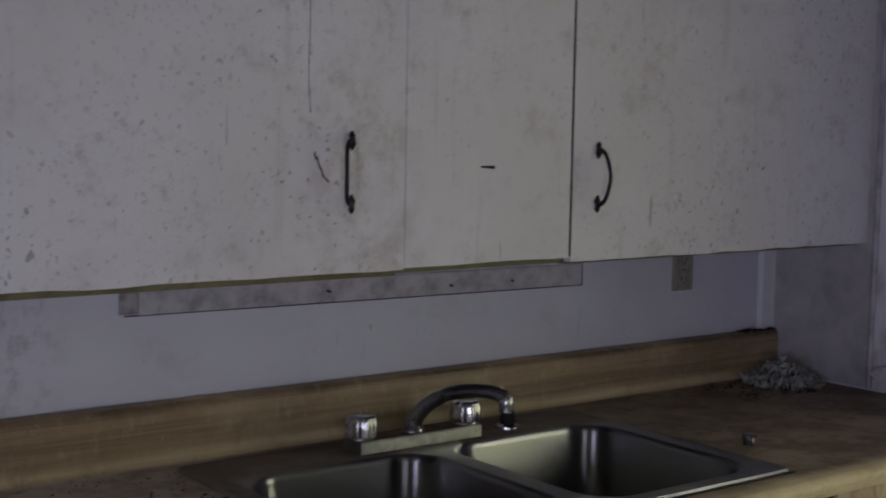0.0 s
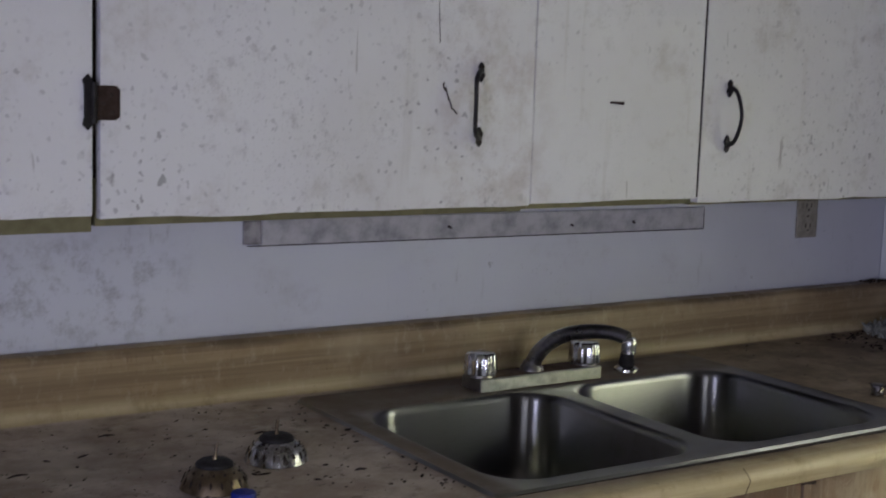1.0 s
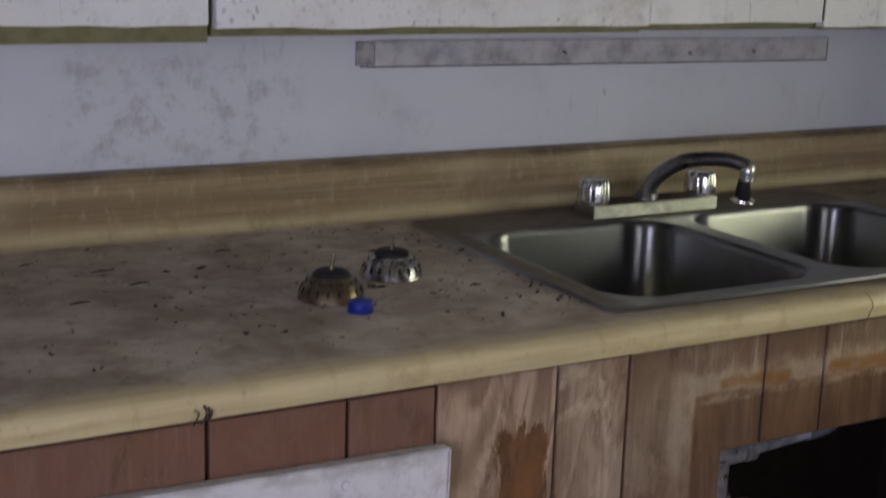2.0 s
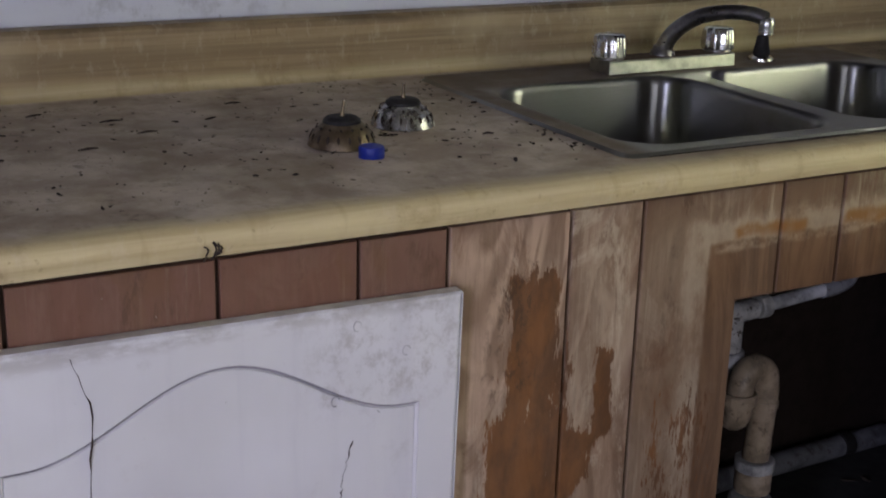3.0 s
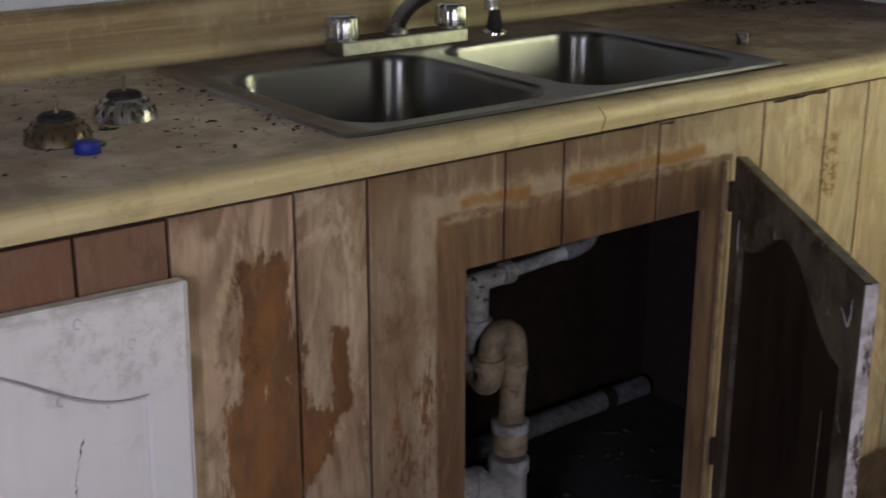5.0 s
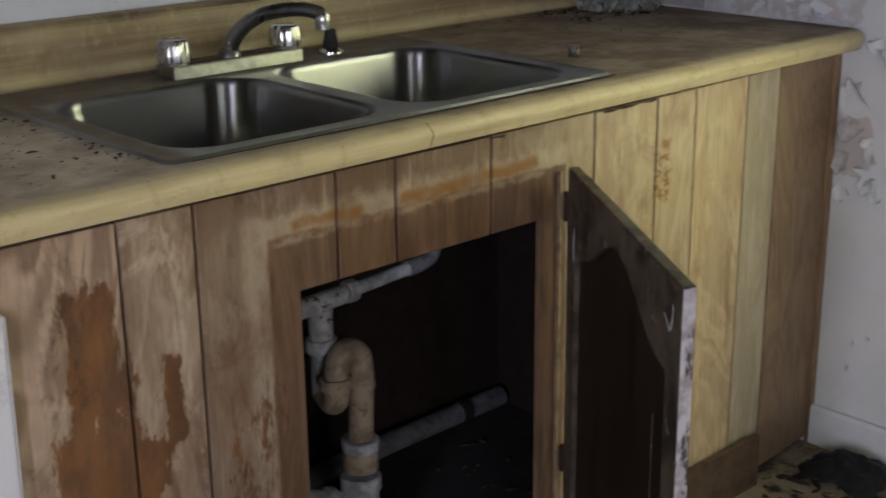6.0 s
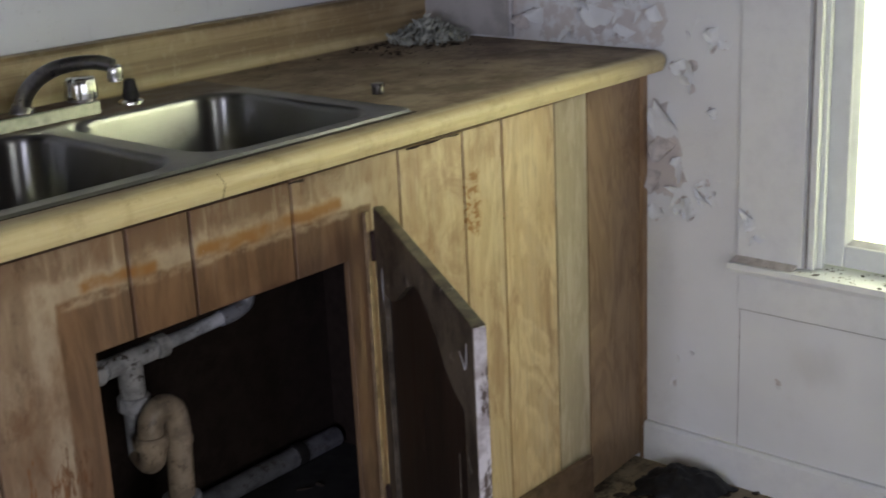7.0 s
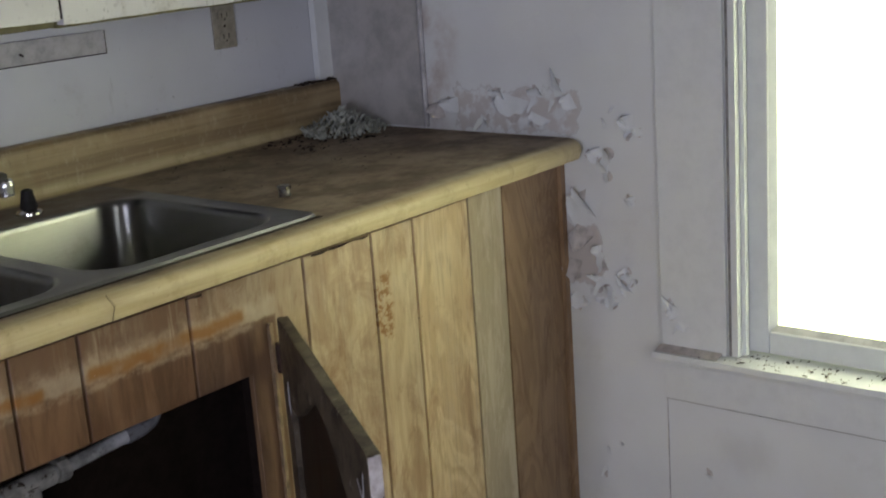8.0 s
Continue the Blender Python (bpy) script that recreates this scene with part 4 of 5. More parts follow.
def lip_profile(front, back):
    """Front nosing of the worktop, from underneath, round the edge, to the top."""
    pts = [(back, TOP_Z - 0.028), (front + 0.030, TOP_Z - 0.028), (front + 0.026, TOP_Z - 0.0345), (front + 0.006, TOP_Z - 0.0345)]
    for i in range(9):
        a = radians(180 + 20 - i * 13.75)
        pts.append((front + 0.017 + 0.017 * math.cos(a), TOP_Z - 0.0165 + 0.0165 * math.sin(a)))
    pts += [(front + 0.055, TOP_Z), (back, TOP_Z)]
    return pts


def splash_profile(front):
    pts = [(front, TOP_Z - 0.028), (front, TOP_Z), (-0.052, TOP_Z)]
    for i in range(1, 6):
        a = radians(-90 + i * 18)
        pts.append((-0.052 + 0.018 * math.cos(a), TOP_Z + 0.018 + 0.018 * math.sin(a)))
    pts += [(-0.034, 0.978), (-0.032, 0.988), (-0.026, 0.994), (-0.014, 0.996), (-0.001, 0.995), (-0.001, TOP_Z - 0.028)]
    return pts


def worktop():
    top = thing("worktop", (-1.5, -0.34, TOP_Z - 0.04), "yellowed wood-print laminate worktop with dirt and a rolled edge", "countertop")
    bm = bmesh.new()

    def sweep(profile, xs):
        rings = [[bm.verts.new((x, y, z)) for y, z in profile(x)] for x in xs]
        for lo, hi in zip(rings, rings[1:]):
            for i in range(len(lo)):
                j = (i + 1) % len(lo)
                bm.faces.new((lo[i], lo[j], hi[j], hi[i]))
        bm.faces.new(rings[0][::-1])
        bm.faces.new(rings[-1])

    def nose(x):
        k = max(0.0, x + 0.045) / 0.045
        return LIP_Y + 0.030 * k ** 3

    left_xs, right_xs = [-3.3, -2.4, HOLE[0]], [HOLE[1], -0.40, -0.12, -0.045, -0.03, -0.018, -0.008, -0.001]
    for xs in (left_xs, right_xs):
        sweep(lambda x: lip_profile(nose(x), -0.30), xs)
        sweep(lambda x: splash_profile(-0.30), xs)
    sweep(lambda x: lip_profile(LIP_Y, HOLE[2]), [HOLE[0], HOLE[1]])
    sweep(lambda x: splash_profile(HOLE[3]), [HOLE[0], HOLE[1]])
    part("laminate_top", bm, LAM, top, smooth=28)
    edge = [(-1.149 + 0.0015 * math.sin(i * 0.9), LIP_Y + 0.017 + 0.0172 * math.cos(radians(200 - i * 13.75)), TOP_Z - 0.0165 + 0.0167 * math.sin(radians(200 - i * 13.75))) for i in range(8)]
    part("seam", tube([(-1.149, LIP_Y + 0.005, TOP_Z - 0.0340)] + edge, 0.0006, 6, steps=2), KICK, top, "dark joint in the rolled edge")
    rng = random.Random(2)
    chip = None
    for i in range(5):
        x = -2.078 + rng.uniform(-0.009, 0.006)
        chip = tube([(x, LIP_Y - 0.0003, 0.858 + rng.uniform(0, 0.006)), (x + 0.006, LIP_Y - 0.0002, 0.866 + rng.uniform(0, 0.008)), (x + rng.uniform(-0.004, 0.012), LIP_Y, 0.870 + rng.uniform(0, 0.010))], 0.0009, 5, chip, 2)
    part("chip", chip, GRIT_SHADE, top, "dark chip broken out of the edge")
    return top


worktop()


def rounded(x0, x1, y0, y1, r, n=6):
    pts = []
    for cx, cy, a0 in ((x1 - r, y1 - r, 0), (x0 + r, y1 - r, 90), (x0 + r, y0 + r, 180), (x1 - r, y0 + r, 270)):
        for i in range(n + 1):
            a = radians(a0 + 90 * i / n)
            pts.append((cx + r * math.cos(a), cy + r * math.sin(a)))
    return pts


def sink():
    s = thing("kitchen_sink", (-1.11, -0.345, TOP_Z), "double-bowl stainless steel sink set into the worktop, dusty", "sink")
    z = TOP_Z + 0.0042
    bm = bmesh.new()
    outer = rounded(-1.532, -0.694, -0.624, -0.066, 0.020)
    bowls = [rounded(-1.492, -1.128, -0.590, -0.182, 0.072, 10), rounded(-1.094, -0.730, -0.590, -0.182, 0.072, 10)]

    def ring(pts, h):
        return [bm.verts.new((x, y, h)) for x, y in pts]

    def skin(a, b):
        for i in range(len(a)):
            j = (i + 1) % len(a)
            bm.faces.new((a[i], a[j], b[j], b[i]))

    o1 = ring(rounded(-1.523, -0.703, -0.615, -0.075, 0.016), z - 0.0012)
    o2 = ring(rounded(-1.528, -0.698, -0.620, -0.070, 0.018), z + 0.0006)
    o3 = ring(outer, z - 0.0040)
    skin(o3, o2)
    skin(o2, o1)
    edges = [bm.edges.get((o1[i], o1[(i + 1) % len(o1)])) for i in range(len(o1))]
    starts = []
    for pts in bowls:
        r0 = ring(pts, z - 0.0012)
        starts.append((pts, r0))
        edges += [bm.edges.new((r0[i], r0[(i + 1) % len(r0)])) for i in range(len(r0))]
    bmesh.ops.triangle_fill(bm, use_beauty=True, use_dissolve=False, edges=edges)
    part("rim", bm, STEEL, s, smooth=30)
    for (x0, x1) in ((-1.492, -1.128), (-1.094, -0.730)):
        bm = bmesh.new()
        last = None
        rows = [(0.0, 0.0), (0.0025, -0.0004), (0.005, -0.0016), (0.0075, -0.0040), (0.0095, -0.0080), (0.0105, -0.0130), (0.018, -0.125)] + [(0.020 + 0.030 * (1 - math.cos(radians(a))), -0.130 - 0.030 * math.sin(radians(a))) for a in (15, 35, 55, 75, 90)] + [(0.14, -0.163)]
        for inset, h in rows:
            rr = ring(rounded(x0 + inset, x1 - inset, -0.590 + inset, -0.182 - inset, max(0.072 - inset * 0.25, 0.02), 10), z - 0.0012 + h)
            if last:
                skin(last, rr)
            last = rr
        bm.faces.new(last)
        bowl = part("bowl", bm, BRUSHED, s, smooth=60)
        cx = (x0 + x1) / 2
        drain = turned([(0.045, 0.0), (0.045, 0.002), (0.036, 0.003), (0.034, -0.010), (0.0, -0.010)], (cx, -0.388, z - 0.1645), 24)
        part("drain", drain, DULL, bowl, smooth=40)
    # A thin dark strip paints the shadow under the rim's front edge.
    bead = prism([(-1.50, -0.6243), (-0.700, -0.6243), (-0.700, -0.6335), (-1.05, -0.6330), (-1.30, -0.6285)], TOP_Z + 0.0003, TOP_Z + 0.0012, "z")
    part("rim_shadow_strip", bead, GRIT_SHADE, s, "dark strip painted as the front rim's shadow")
    return s


sink()


def faucet():
    z = TOP_Z + 0.0045
    f = thing("faucet", (-1.11, -0.142, z), "two-handle chrome kitchen faucet with low arched spout", "faucet")
    base = prism([(-0.1700, z), (-0.1690, z + 0.0195), (-0.1670, z + 0.0215), (-0.118, z + 0.0215), (-0.114, z + 0.0185), (-0.113, z)], -1.240, -0.984, "x", 0.0010)
    part("base_plate", base, CLEAN_CHROME, f, "wide chrome base plate", 30)
    # The plate top's dark brown reflection is painted on as a thin sheet.
    part("plate_reflection", block(-1.236, -0.988, -0.1655, -0.119, z + 0.0214, z + 0.0219), KICK, f, "brown sheet painted as the plate's dark reflection")
    for x in (-1.2225, -1.0005):
        part("collar", turned([(0.024, 0.0), (0.023, 0.004), (0.019, 0.006)], (x, -0.142, z + 0.0216), 24), DULL, f, smooth=40)
        rows = [(0.0250, 0.0), (0.0284, 0.002), (0.0286, 0.010), (0.0272, 0.026), (0.0256, 0.033), (0.0232, 0.0358), (0.0200, 0.0368), (0.002, 0.0372)]
        part("knob", turned(rows, (x, -0.142, z + 0.0250), 72, flute=0.13, flutes=9), CHROME, f, "fluted chrome knob", 40)
    part("spout_collar", turned([(0.021, 0.0), (0.020, 0.006), (0.0165, 0.010), (0.015, 0.016)], (-1.116, -0.142, z + 0.0216), 24), DULL, f, smooth=40)
    tip = (-1.035, -0.300)
    d = Vector((tip[0] + 1.116, tip[1] + 0.142, 0))
    pts = [(-1.116 + d.x * u, -0.142 + d.y * u, h) for u, h in ((0, 0.922), (0.04, 0.945), (0.16, 0.970), (0.36, 0.991), (0.60, 1.001), (0.82, 1.003), (0.97, 0.997))]
    part("spout", tube(pts, [0.0145, 0.0140, 0.0132, 0.0125, 0.0120, 0.0117, 0.0117], 18), DULL, f, "tarnished arched spout", 60)
    part("aerator", turned([(0.0105, 0.0), (0.0120, 0.001), (0.0120, 0.012), (0.0125, 0.014), (0.0125, 0.022), (0.010, 0.026)], (-1.0365, -0.297, 0.9725), 20), CHROME, f, smooth=40)
    return f


faucet()


def sprayer():
    z = TOP_Z + 0.0045
    s = thing("side_sprayer", (-0.899, -0.138, z), "black side sprayer on a chrome ring", "sprayer")
    part("ring", turned([(0.023, 0.0), (0.0225, 0.004), (0.016, 0.008), (0.013, 0.009)], (-0.899, -0.138, z - 0.0005), 24), CHROME, s, smooth=40)
    part("head", turned([(0.0140, 0.0), (0.0150, 0.004), (0.0125, 0.016), (0.0105, 0.027), (0.0100, 0.032), (0.006, 0.034)], (-0.899, -0.138, z + 0.008), 20), RUBBER, s, smooth=40)
    return s


sprayer()


def strainer(x, y, material, label, lean):
    s = thing("sink_strainer", (x, y, TOP_Z), label, "strainer", "sink strainer baskets")
    z = TOP_Z + 0.0006
    rows = [(0.0415, 0.0), (0.0428, 0.001), (0.0418, 0.004), (0.0392, 0.012), (0.0335, 0.021), (0.0250, 0.028), (0.0215, 0.0290)]
    part("basket", turned(rows, (x, y, z), 40), material, s, smooth=50)
    for k in range(18):
        a = 2 * math.pi * k / 18
        b = prism([(0, -0.0056), (0.0019, -0.001), (0.0016, 0.002), (0, 0.0052), (-0.0016, 0.002), (-0.0019, -0.001)], -0.0006, 0.0006)
        bmesh.ops.transform(b, matrix=Matrix.Translation((x + 0.0388 * math.cos(a), y + 0.0388 * math.sin(a), z + 0.0130)) @ Matrix.Rotation(a + math.pi / 2, 4, "Z") @ Matrix.Rotation(radians(-22), 4, "X"), verts=b.verts)
        part("slot", b, GRIT_SHADE, s)
    for k in range(14):
        a = 2 * math.pi * (k + 0.5) / 14
        part("hole", turned([(0.0017, -0.0004), (0.0017, 0.0010)], (x + 0.0312 * math.cos(a), y + 0.0312 * math.sin(a), z + 0.0238), 8, axis=(math.cos(a), math.sin(a), 1.1)), GRIT_SHADE, s)
    part("seal", turned([(0.0215, 0.0), (0.0238, 0.001), (0.0230, 0.005), (0.0190, 0.008), (0.009, 0.0085)], (x, y, z + 0.0275), 28), RUBBER, s, "black rubber seal", 40)
    part("stem", tube([(x, y, z + 0.036), (x + lean * 0.5, y, z + 0.045), (x + lean, y, z + 0.056)], [0.0030, 0.0020, 0.0022], 8), BRONZE, s, smooth=60)
    return s


strainer(-1.819, -0.421, BRONZE, "rust-stained upturned sink strainer with a rubber seal", 0.003)
strainer(-1.699, -0.350, DIRTY_STEEL, "shiny upturned sink strainer with a rubber seal", 0.001)

cap = thing("bottle_cap", (-1.812, -0.492, TOP_Z), "small blue plastic bottle cap on the worktop", "bottle cap")
part("shell", turned([(0.0150, 0.0), (0.0156, 0.001), (0.0156, 0.011), (0.0145, 0.0135), (0.010, 0.0140)], (-1.812, -0.492, TOP_Z + 0.0006), 40, flute=0.03, flutes=20), BLUE, cap, smooth=40)
part("tear_band", turned([(0.0158, 0.0), (0.0158, 0.002)], (-1.812, -0.492, TOP_Z + 0.0004), 40), BLUE, cap)

nut = thing("pipe_nipple", (-0.614, -0.462, TOP_Z), "small steel threaded fitting on the worktop", "fitting")
part("barrel", turned([(0.0105, 0.0), (0.0105, 0.004), (0.0095, 0.005), (0.0105, 0.006), (0.0095, 0.008), (0.0105, 0.009), (0.0100, 0.013)], (-0.614, -0.462, TOP_Z + 0.0005), 20), IRON_GREY, nut)
part("collar", turned([(0.0120, 0.0), (0.0125, 0.001), (0.0125, 0.005), (0.0115, 0.006)], (-0.614, -0.462, TOP_Z + 0.0132), 6), IRON_GREY, nut)


# ---- under the sink ----
def drain_pipes():
    d = thing("drain_pipes", (-1.10, -0.43, 0.094), "white and yellowed plastic drain pipes with a trap", "pipes")
    ty, tz, tx = -0.405, 0.560, -1.148
    part("waste_arm", tube([(-1.42, ty, tz - 0.014), (-1.18, ty, tz - 0.002), (-0.93, ty, tz + 0.014)], 0.0115, 18), WHITE_PVC, d, smooth=60)
    part("elbow", tube([(-0.962, ty, tz + 0.012), (-0.928, ty, tz + 0.015), (-0.905, ty, tz + 0.026), (-0.900, ty, tz + 0.055)], 0.0140, 18), GREY_PVC, d, smooth=60)
    part("tee", tube([(tx - 0.045, ty, tz - 0.002), (tx, ty, tz), (tx + 0.045, ty, tz + 0.002)], 0.0165, 18), STAINED_PVC, d, smooth=60)
    part("tee_leg", tube([(tx, ty, tz), (tx, ty, tz - 0.06)], 0.0205, 18), STAINED_PVC, d, smooth=60)
    for x in (tx - 0.062, tx + 0.062):
        part("slip_nut", turned([(0.0180, -0.010), (0.0195, -0.008), (0.0195, 0.008), (0.0180, 0.010)], (x, ty, tz + (x - tx) * 0.06), 12, axis=(1, 0, 0)), STAINED_PVC, d)
    part("slip_nut", turned([(0.0245, -0.012), (0.0265, -0.010), (0.0265, 0.010), (0.0245, 0.012)], (tx, ty, tz - 0.072), 14), WHITE_PVC, d)
    part("tail_pipe", tube([(tx, ty, tz - 0.06), (tx, ty, 0.40)], 0.019, 16), WHITE_PVC, d, smooth=60)
    y = -0.450
    left, rightx = -1.156, -1.103
    bend = [(left, y, 0.415), (left, y, 0.445), (left + 0.006, y, 0.470), (left + 0.026, y, 0.484), (rightx - 0.006, y, 0.472), (rightx, y, 0.446), (rightx, y, 0.42)]
    part("trap_bend", tube(bend, 0.0210, 20), BEIGE_PVC, d, "yellowed plastic trap bend", 60)
    part("trap_cup", tube([(left, y, 0.440), (left, y, 0.412), (left + 0.002, y + 0.014, 0.398), (tx, ty, 0.402)], [0.0225, 0.022, 0.021, 0.019], 18), BEIGE_PVC, d, smooth=60)
    part("slip_nut", turned([(0.024, -0.010), (0.0285, -0.008), (0.0285, 0.006), (0.026, 0.010)], (left, y, 0.437), 14), BEIGE_PVC, d)
    part("trap_leg", tube([(rightx, y, 0.445), (rightx - 0.003, y, 0.38), (rightx - 0.007, y, 0.30)], 0.0215, 20), BEIGE_PVC, d, smooth=60)
    part("ring", turned([(0.0225, 0.0), (0.0235, 0.002), (0.0235, 0.012), (0.0225, 0.014)], (rightx - 0.001, y, 0.412), 20), BEIGE_PVC, d)
    x = rightx - 0.007
    part("slip_nut", turned([(0.029, 0.0), (0.032, 0.002), (0.032, 0.018), (0.029, 0.020)], (x, y, 0.304), 16), WHITE_PVC, d)
    part("coupling", turned([(0.029, 0.0), (0.030, 0.002), (0.030, 0.030), (0.027, 0.036)], (x, y, 0.268), 20), BEIGE_PVC, d, smooth=40)
    part("hub", turned([(0.031, 0.0), (0.031, 0.135), (0.035, 0.140), (0.035, 0.160), (0.031, 0.164)], (x - 0.002, y, 0.094), 24), WHITE_PVC, d, smooth=40)
    part("branch", tube([(x - 0.115, y + 0.03, 0.225), (x - 0.05, y + 0.01, 0.208), (x - 0.005, y, 0.165)], [0.031, 0.030, 0.029], 20), WHITE_PVC, d, smooth=60)
    part("branch_collar", turned([(0.034, -0.010), (0.036, -0.007), (0.036, 0.007), (0.034, 0.010)], (x - 0.062, y + 0.014, 0.212), 22, axis=(-1, 0.25, 0.25)), WHITE_PVC, d)
    return d


drain_pipes()
floor_pipe = thing("floor_pipe", (-0.8, -0.20, 0.094), "pale plastic pipe lying along the cabinet bottom", "pipe")
part("pipe", tube([(-1.30, -0.215, 0.1165), (-0.90, -0.180, 0.1165), (-0.502, -0.168, 0.1165)], 0.022, 16), GREY_PVC, floor_pipe, smooth=60)
part("band", turned([(0.0245, -0.012), (0.0245, 0.012)], (-0.615, -0.172, 0.1190), 16, axis=(1, 0, 0)), RUBBER, floor_pipe)
rng = random.Random(9)
litter = None
for i in range(70):
    litter = crumb(litter, rng.uniform(-1.33, -0.65), rng.uniform(-0.56, -0.25), 0.0932, rng.uniform(0.002, 0.009), rng, 0.5, rng.uniform(1, 2.6))
solid("cabinet_litter", litter, GRIT_SHADE, "dark grit and scraps on the cabinet bottom", "debris", "stuff")
scrap = solid("wood_scrap", tube([(-1.01, -0.40, 0.098), (-0.985, -0.405, 0.099), (-0.955, -0.40, 0.098)], [0.006, 0.0075, 0.005], 7), BEIGE, "pale scrap lying in the cabinet", "scrap", smooth=40)


# ---- upper cabinets ----
def pull(parent, x, z0, z1, out, side, bow=0.65):
    """An arched black pull with leaf-shaped feet."""
    y = -0.257
    h = part("handle", tube([(x, y - 0.004, z0 + 0.012), (x + side * bow, y - out * bow, z0 + 0.024), (x + side, y - out, (z0 + z1) / 2), (x + side * bow, y - out * bow, z1 - 0.024), (x, y - 0.004, z1 - 0.012)], [0.0042, 0.0036, 0.0034, 0.0036, 0.0042], 10), IRON, parent, "black iron pull", 60)
    for z, s in ((z0, 1), (z1, -1)):
        foot = prism([(x, z), (x + 0.0045, z + s * 0.006), (x + 0.0030, z + s * 0.012), (x + 0.0062, z + s * 0.020), (x, z + s * 0.030), (x - 0.0062, z + s * 0.020), (x - 0.0030, z + s * 0.012), (x - 0.0045, z + s * 0.006)], y - 0.0052, y - 0.0002)
        part("foot", foot, IRON, h)
        part("screw", turned([(0.0026, 0.0), (0.0026, 0.0015), (0.001, 0.0025)], (x, y - 0.0052, z + s * 0.009), 8, axis=(0, -1, 0)), RUST, h)
    return h


def ragged(x0, x1, z0, z1, rng, wave):
    """A board outline whose lower edge wanders a little."""
    n = max(4, int((x1 - x0) / 0.05))
    low = [(x0 + (x1 - x0) * i / n, z0 + (rng.uniform(-wave, wave) if 0 < i < n else 0)) for i in range(n + 1)]
    return low + [(x1, z1), (x0, z1)]


CAB_TOP = 2.02


def upper_cabinet(label, x0, x1, boards, seed):
    rng = random.Random(seed)
    c = thing("wall_cabinet", ((x0 + x1) / 2, -0.12, 1.2), label, "cabinet", "wall cabinets above the sink")
    low = 1.2005 if x1 < -1.0 else 1.2075
    # The carcass colour includes shade so that the door gaps read dark.
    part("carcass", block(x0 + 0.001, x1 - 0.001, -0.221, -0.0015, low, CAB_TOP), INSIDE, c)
    made = []
    for name, a, b, z0, note in boards:
        made.append(part(name, prism(ragged(a, b, z0, CAB_TOP - 0.01, rng, 0.0016), -0.257, -0.2385, bevel=0.0012), DOOR, c, note))
    if x1 < -0.80:
        step = min(x1 - 0.002, -1.225)
        part("bottom_rail", block(x0 + 0.002, step, -0.2375, -0.2215, low - 0.0015, low + 0.06), OLIVE, c, "olive green painted rail")
        if step < x1 - 0.01:
            part("bottom_rail", block(step + 0.001, x1 - 0.002, -0.2375, -0.2215, 1.2095, 1.26), OLIVE, c)
    else:
        part("bottom_rail", block(x0 + 0.002, x1 - 0.002, -0.2375, -0.2215, low - 0.0005, low + 0.05), OLIVE, c)
    return c, made


upper_cabinet("white painted wall cabinet with a plain door", -2.75, -1.912, [("door", -2.74, -1.9185, 1.2215, "")], 1)
mid, mid_doors = upper_cabinet("white painted wall cabinet with speckled door and fixed board", -1.911, -0.8655, [("door", -1.9085, -1.2215, 1.217, "grubby white door"), ("fixed_board", -1.2208, -0.8668, 1.2195, "")], 2)
end, end_doors = upper_cabinet("white painted wall cabinet against the side wall", -0.8645, -0.0015, [("door", -0.8632, -0.004, 1.2125, "")], 3)
# Dark strip laid over the door gap: its shade and grime, painted in.
part("dark_gap_seam", block(-0.8666, -0.8634, -0.2566, -0.2555, 1.222, 2.0), INSIDE, mid)
pull(mid_doors[0], -1.3245, 1.309, 1.436, 0.030, -0.026, 0.92)
pull(end_doors[0], -0.8045, 1.298, 1.423, 0.034, 0.0)

hinge = part("hinge", prism([(-1.915, 1.344), (-1.888, 1.344), (-1.883, 1.349), (-1.883, 1.383), (-1.888, 1.388), (-1.915, 1.388)], -0.2592, -0.2572, bevel=0.0005), RUST, mid_doors[0], "rusty hinge leaf")
part("knuckle", tube([(-1.9175, -0.2605, 1.340), (-1.9175, -0.2605, 1.392)], 0.0042, 10, steps=1), IRON, hinge, smooth=60)
part("plate", prism([(-1.925, 1.331), (-1.919, 1.338), (-1.919, 1.395), (-1.925, 1.402), (-1.932, 1.395), (-1.930, 1.385), (-1.930, 1.348), (-1.932, 1.338)], -0.2600, -0.2572), IRON, hinge)
for x, z in ((-1.895, 1.376), (-1.905, 1.365), (-1.893, 1.354)):
    part("screw", turned([(0.003, 0.0), (0.002, 0.0012)], (x, -0.2592, z), 8, axis=(0, -1, 0)), GRIT_SHADE, hinge)

nail = solid("nail", tube([(-1.068, -0.2570, 1.3800), (-1.058, -0.2610, 1.3795), (-1.046, -0.2645, 1.3790)], [0.0016, 0.0019, 0.0030], 8), RUST, "rusty nail driven into the cabinet board", "nail", smooth=60)
marks = None
rng = random.Random(12)
for (xa, za), (xb, zb) in (((-1.386, 1.398), (-1.380, 1.378)), ((-1.382, 1.385), (-1.374, 1.366)), ((-1.376, 1.368), (-1.364, 1.358)), ((-1.389, 1.404), (-1.386, 1.392))):
    marks = tube([(xa, -0.2572, za), ((xa + xb) / 2 + rng.uniform(-0.003, 0.003), -0.2574, (za + zb) / 2), (xb, -0.2572, zb)], 0.0012, 5, marks, 3)
part("gouge", marks, GRIT_SHADE, mid_doors[0], "dark gouge left by an older handle")
part("paint_crack", tube([(-1.400, -0.2571, 1.70), (-1.399, -0.2571, 1.60), (-1.401, -0.2571, 1.52), (-1.3975, -0.2571, 1.462)], 0.0006, 5, steps=6), GRIT_SHADE, mid_doors[0])


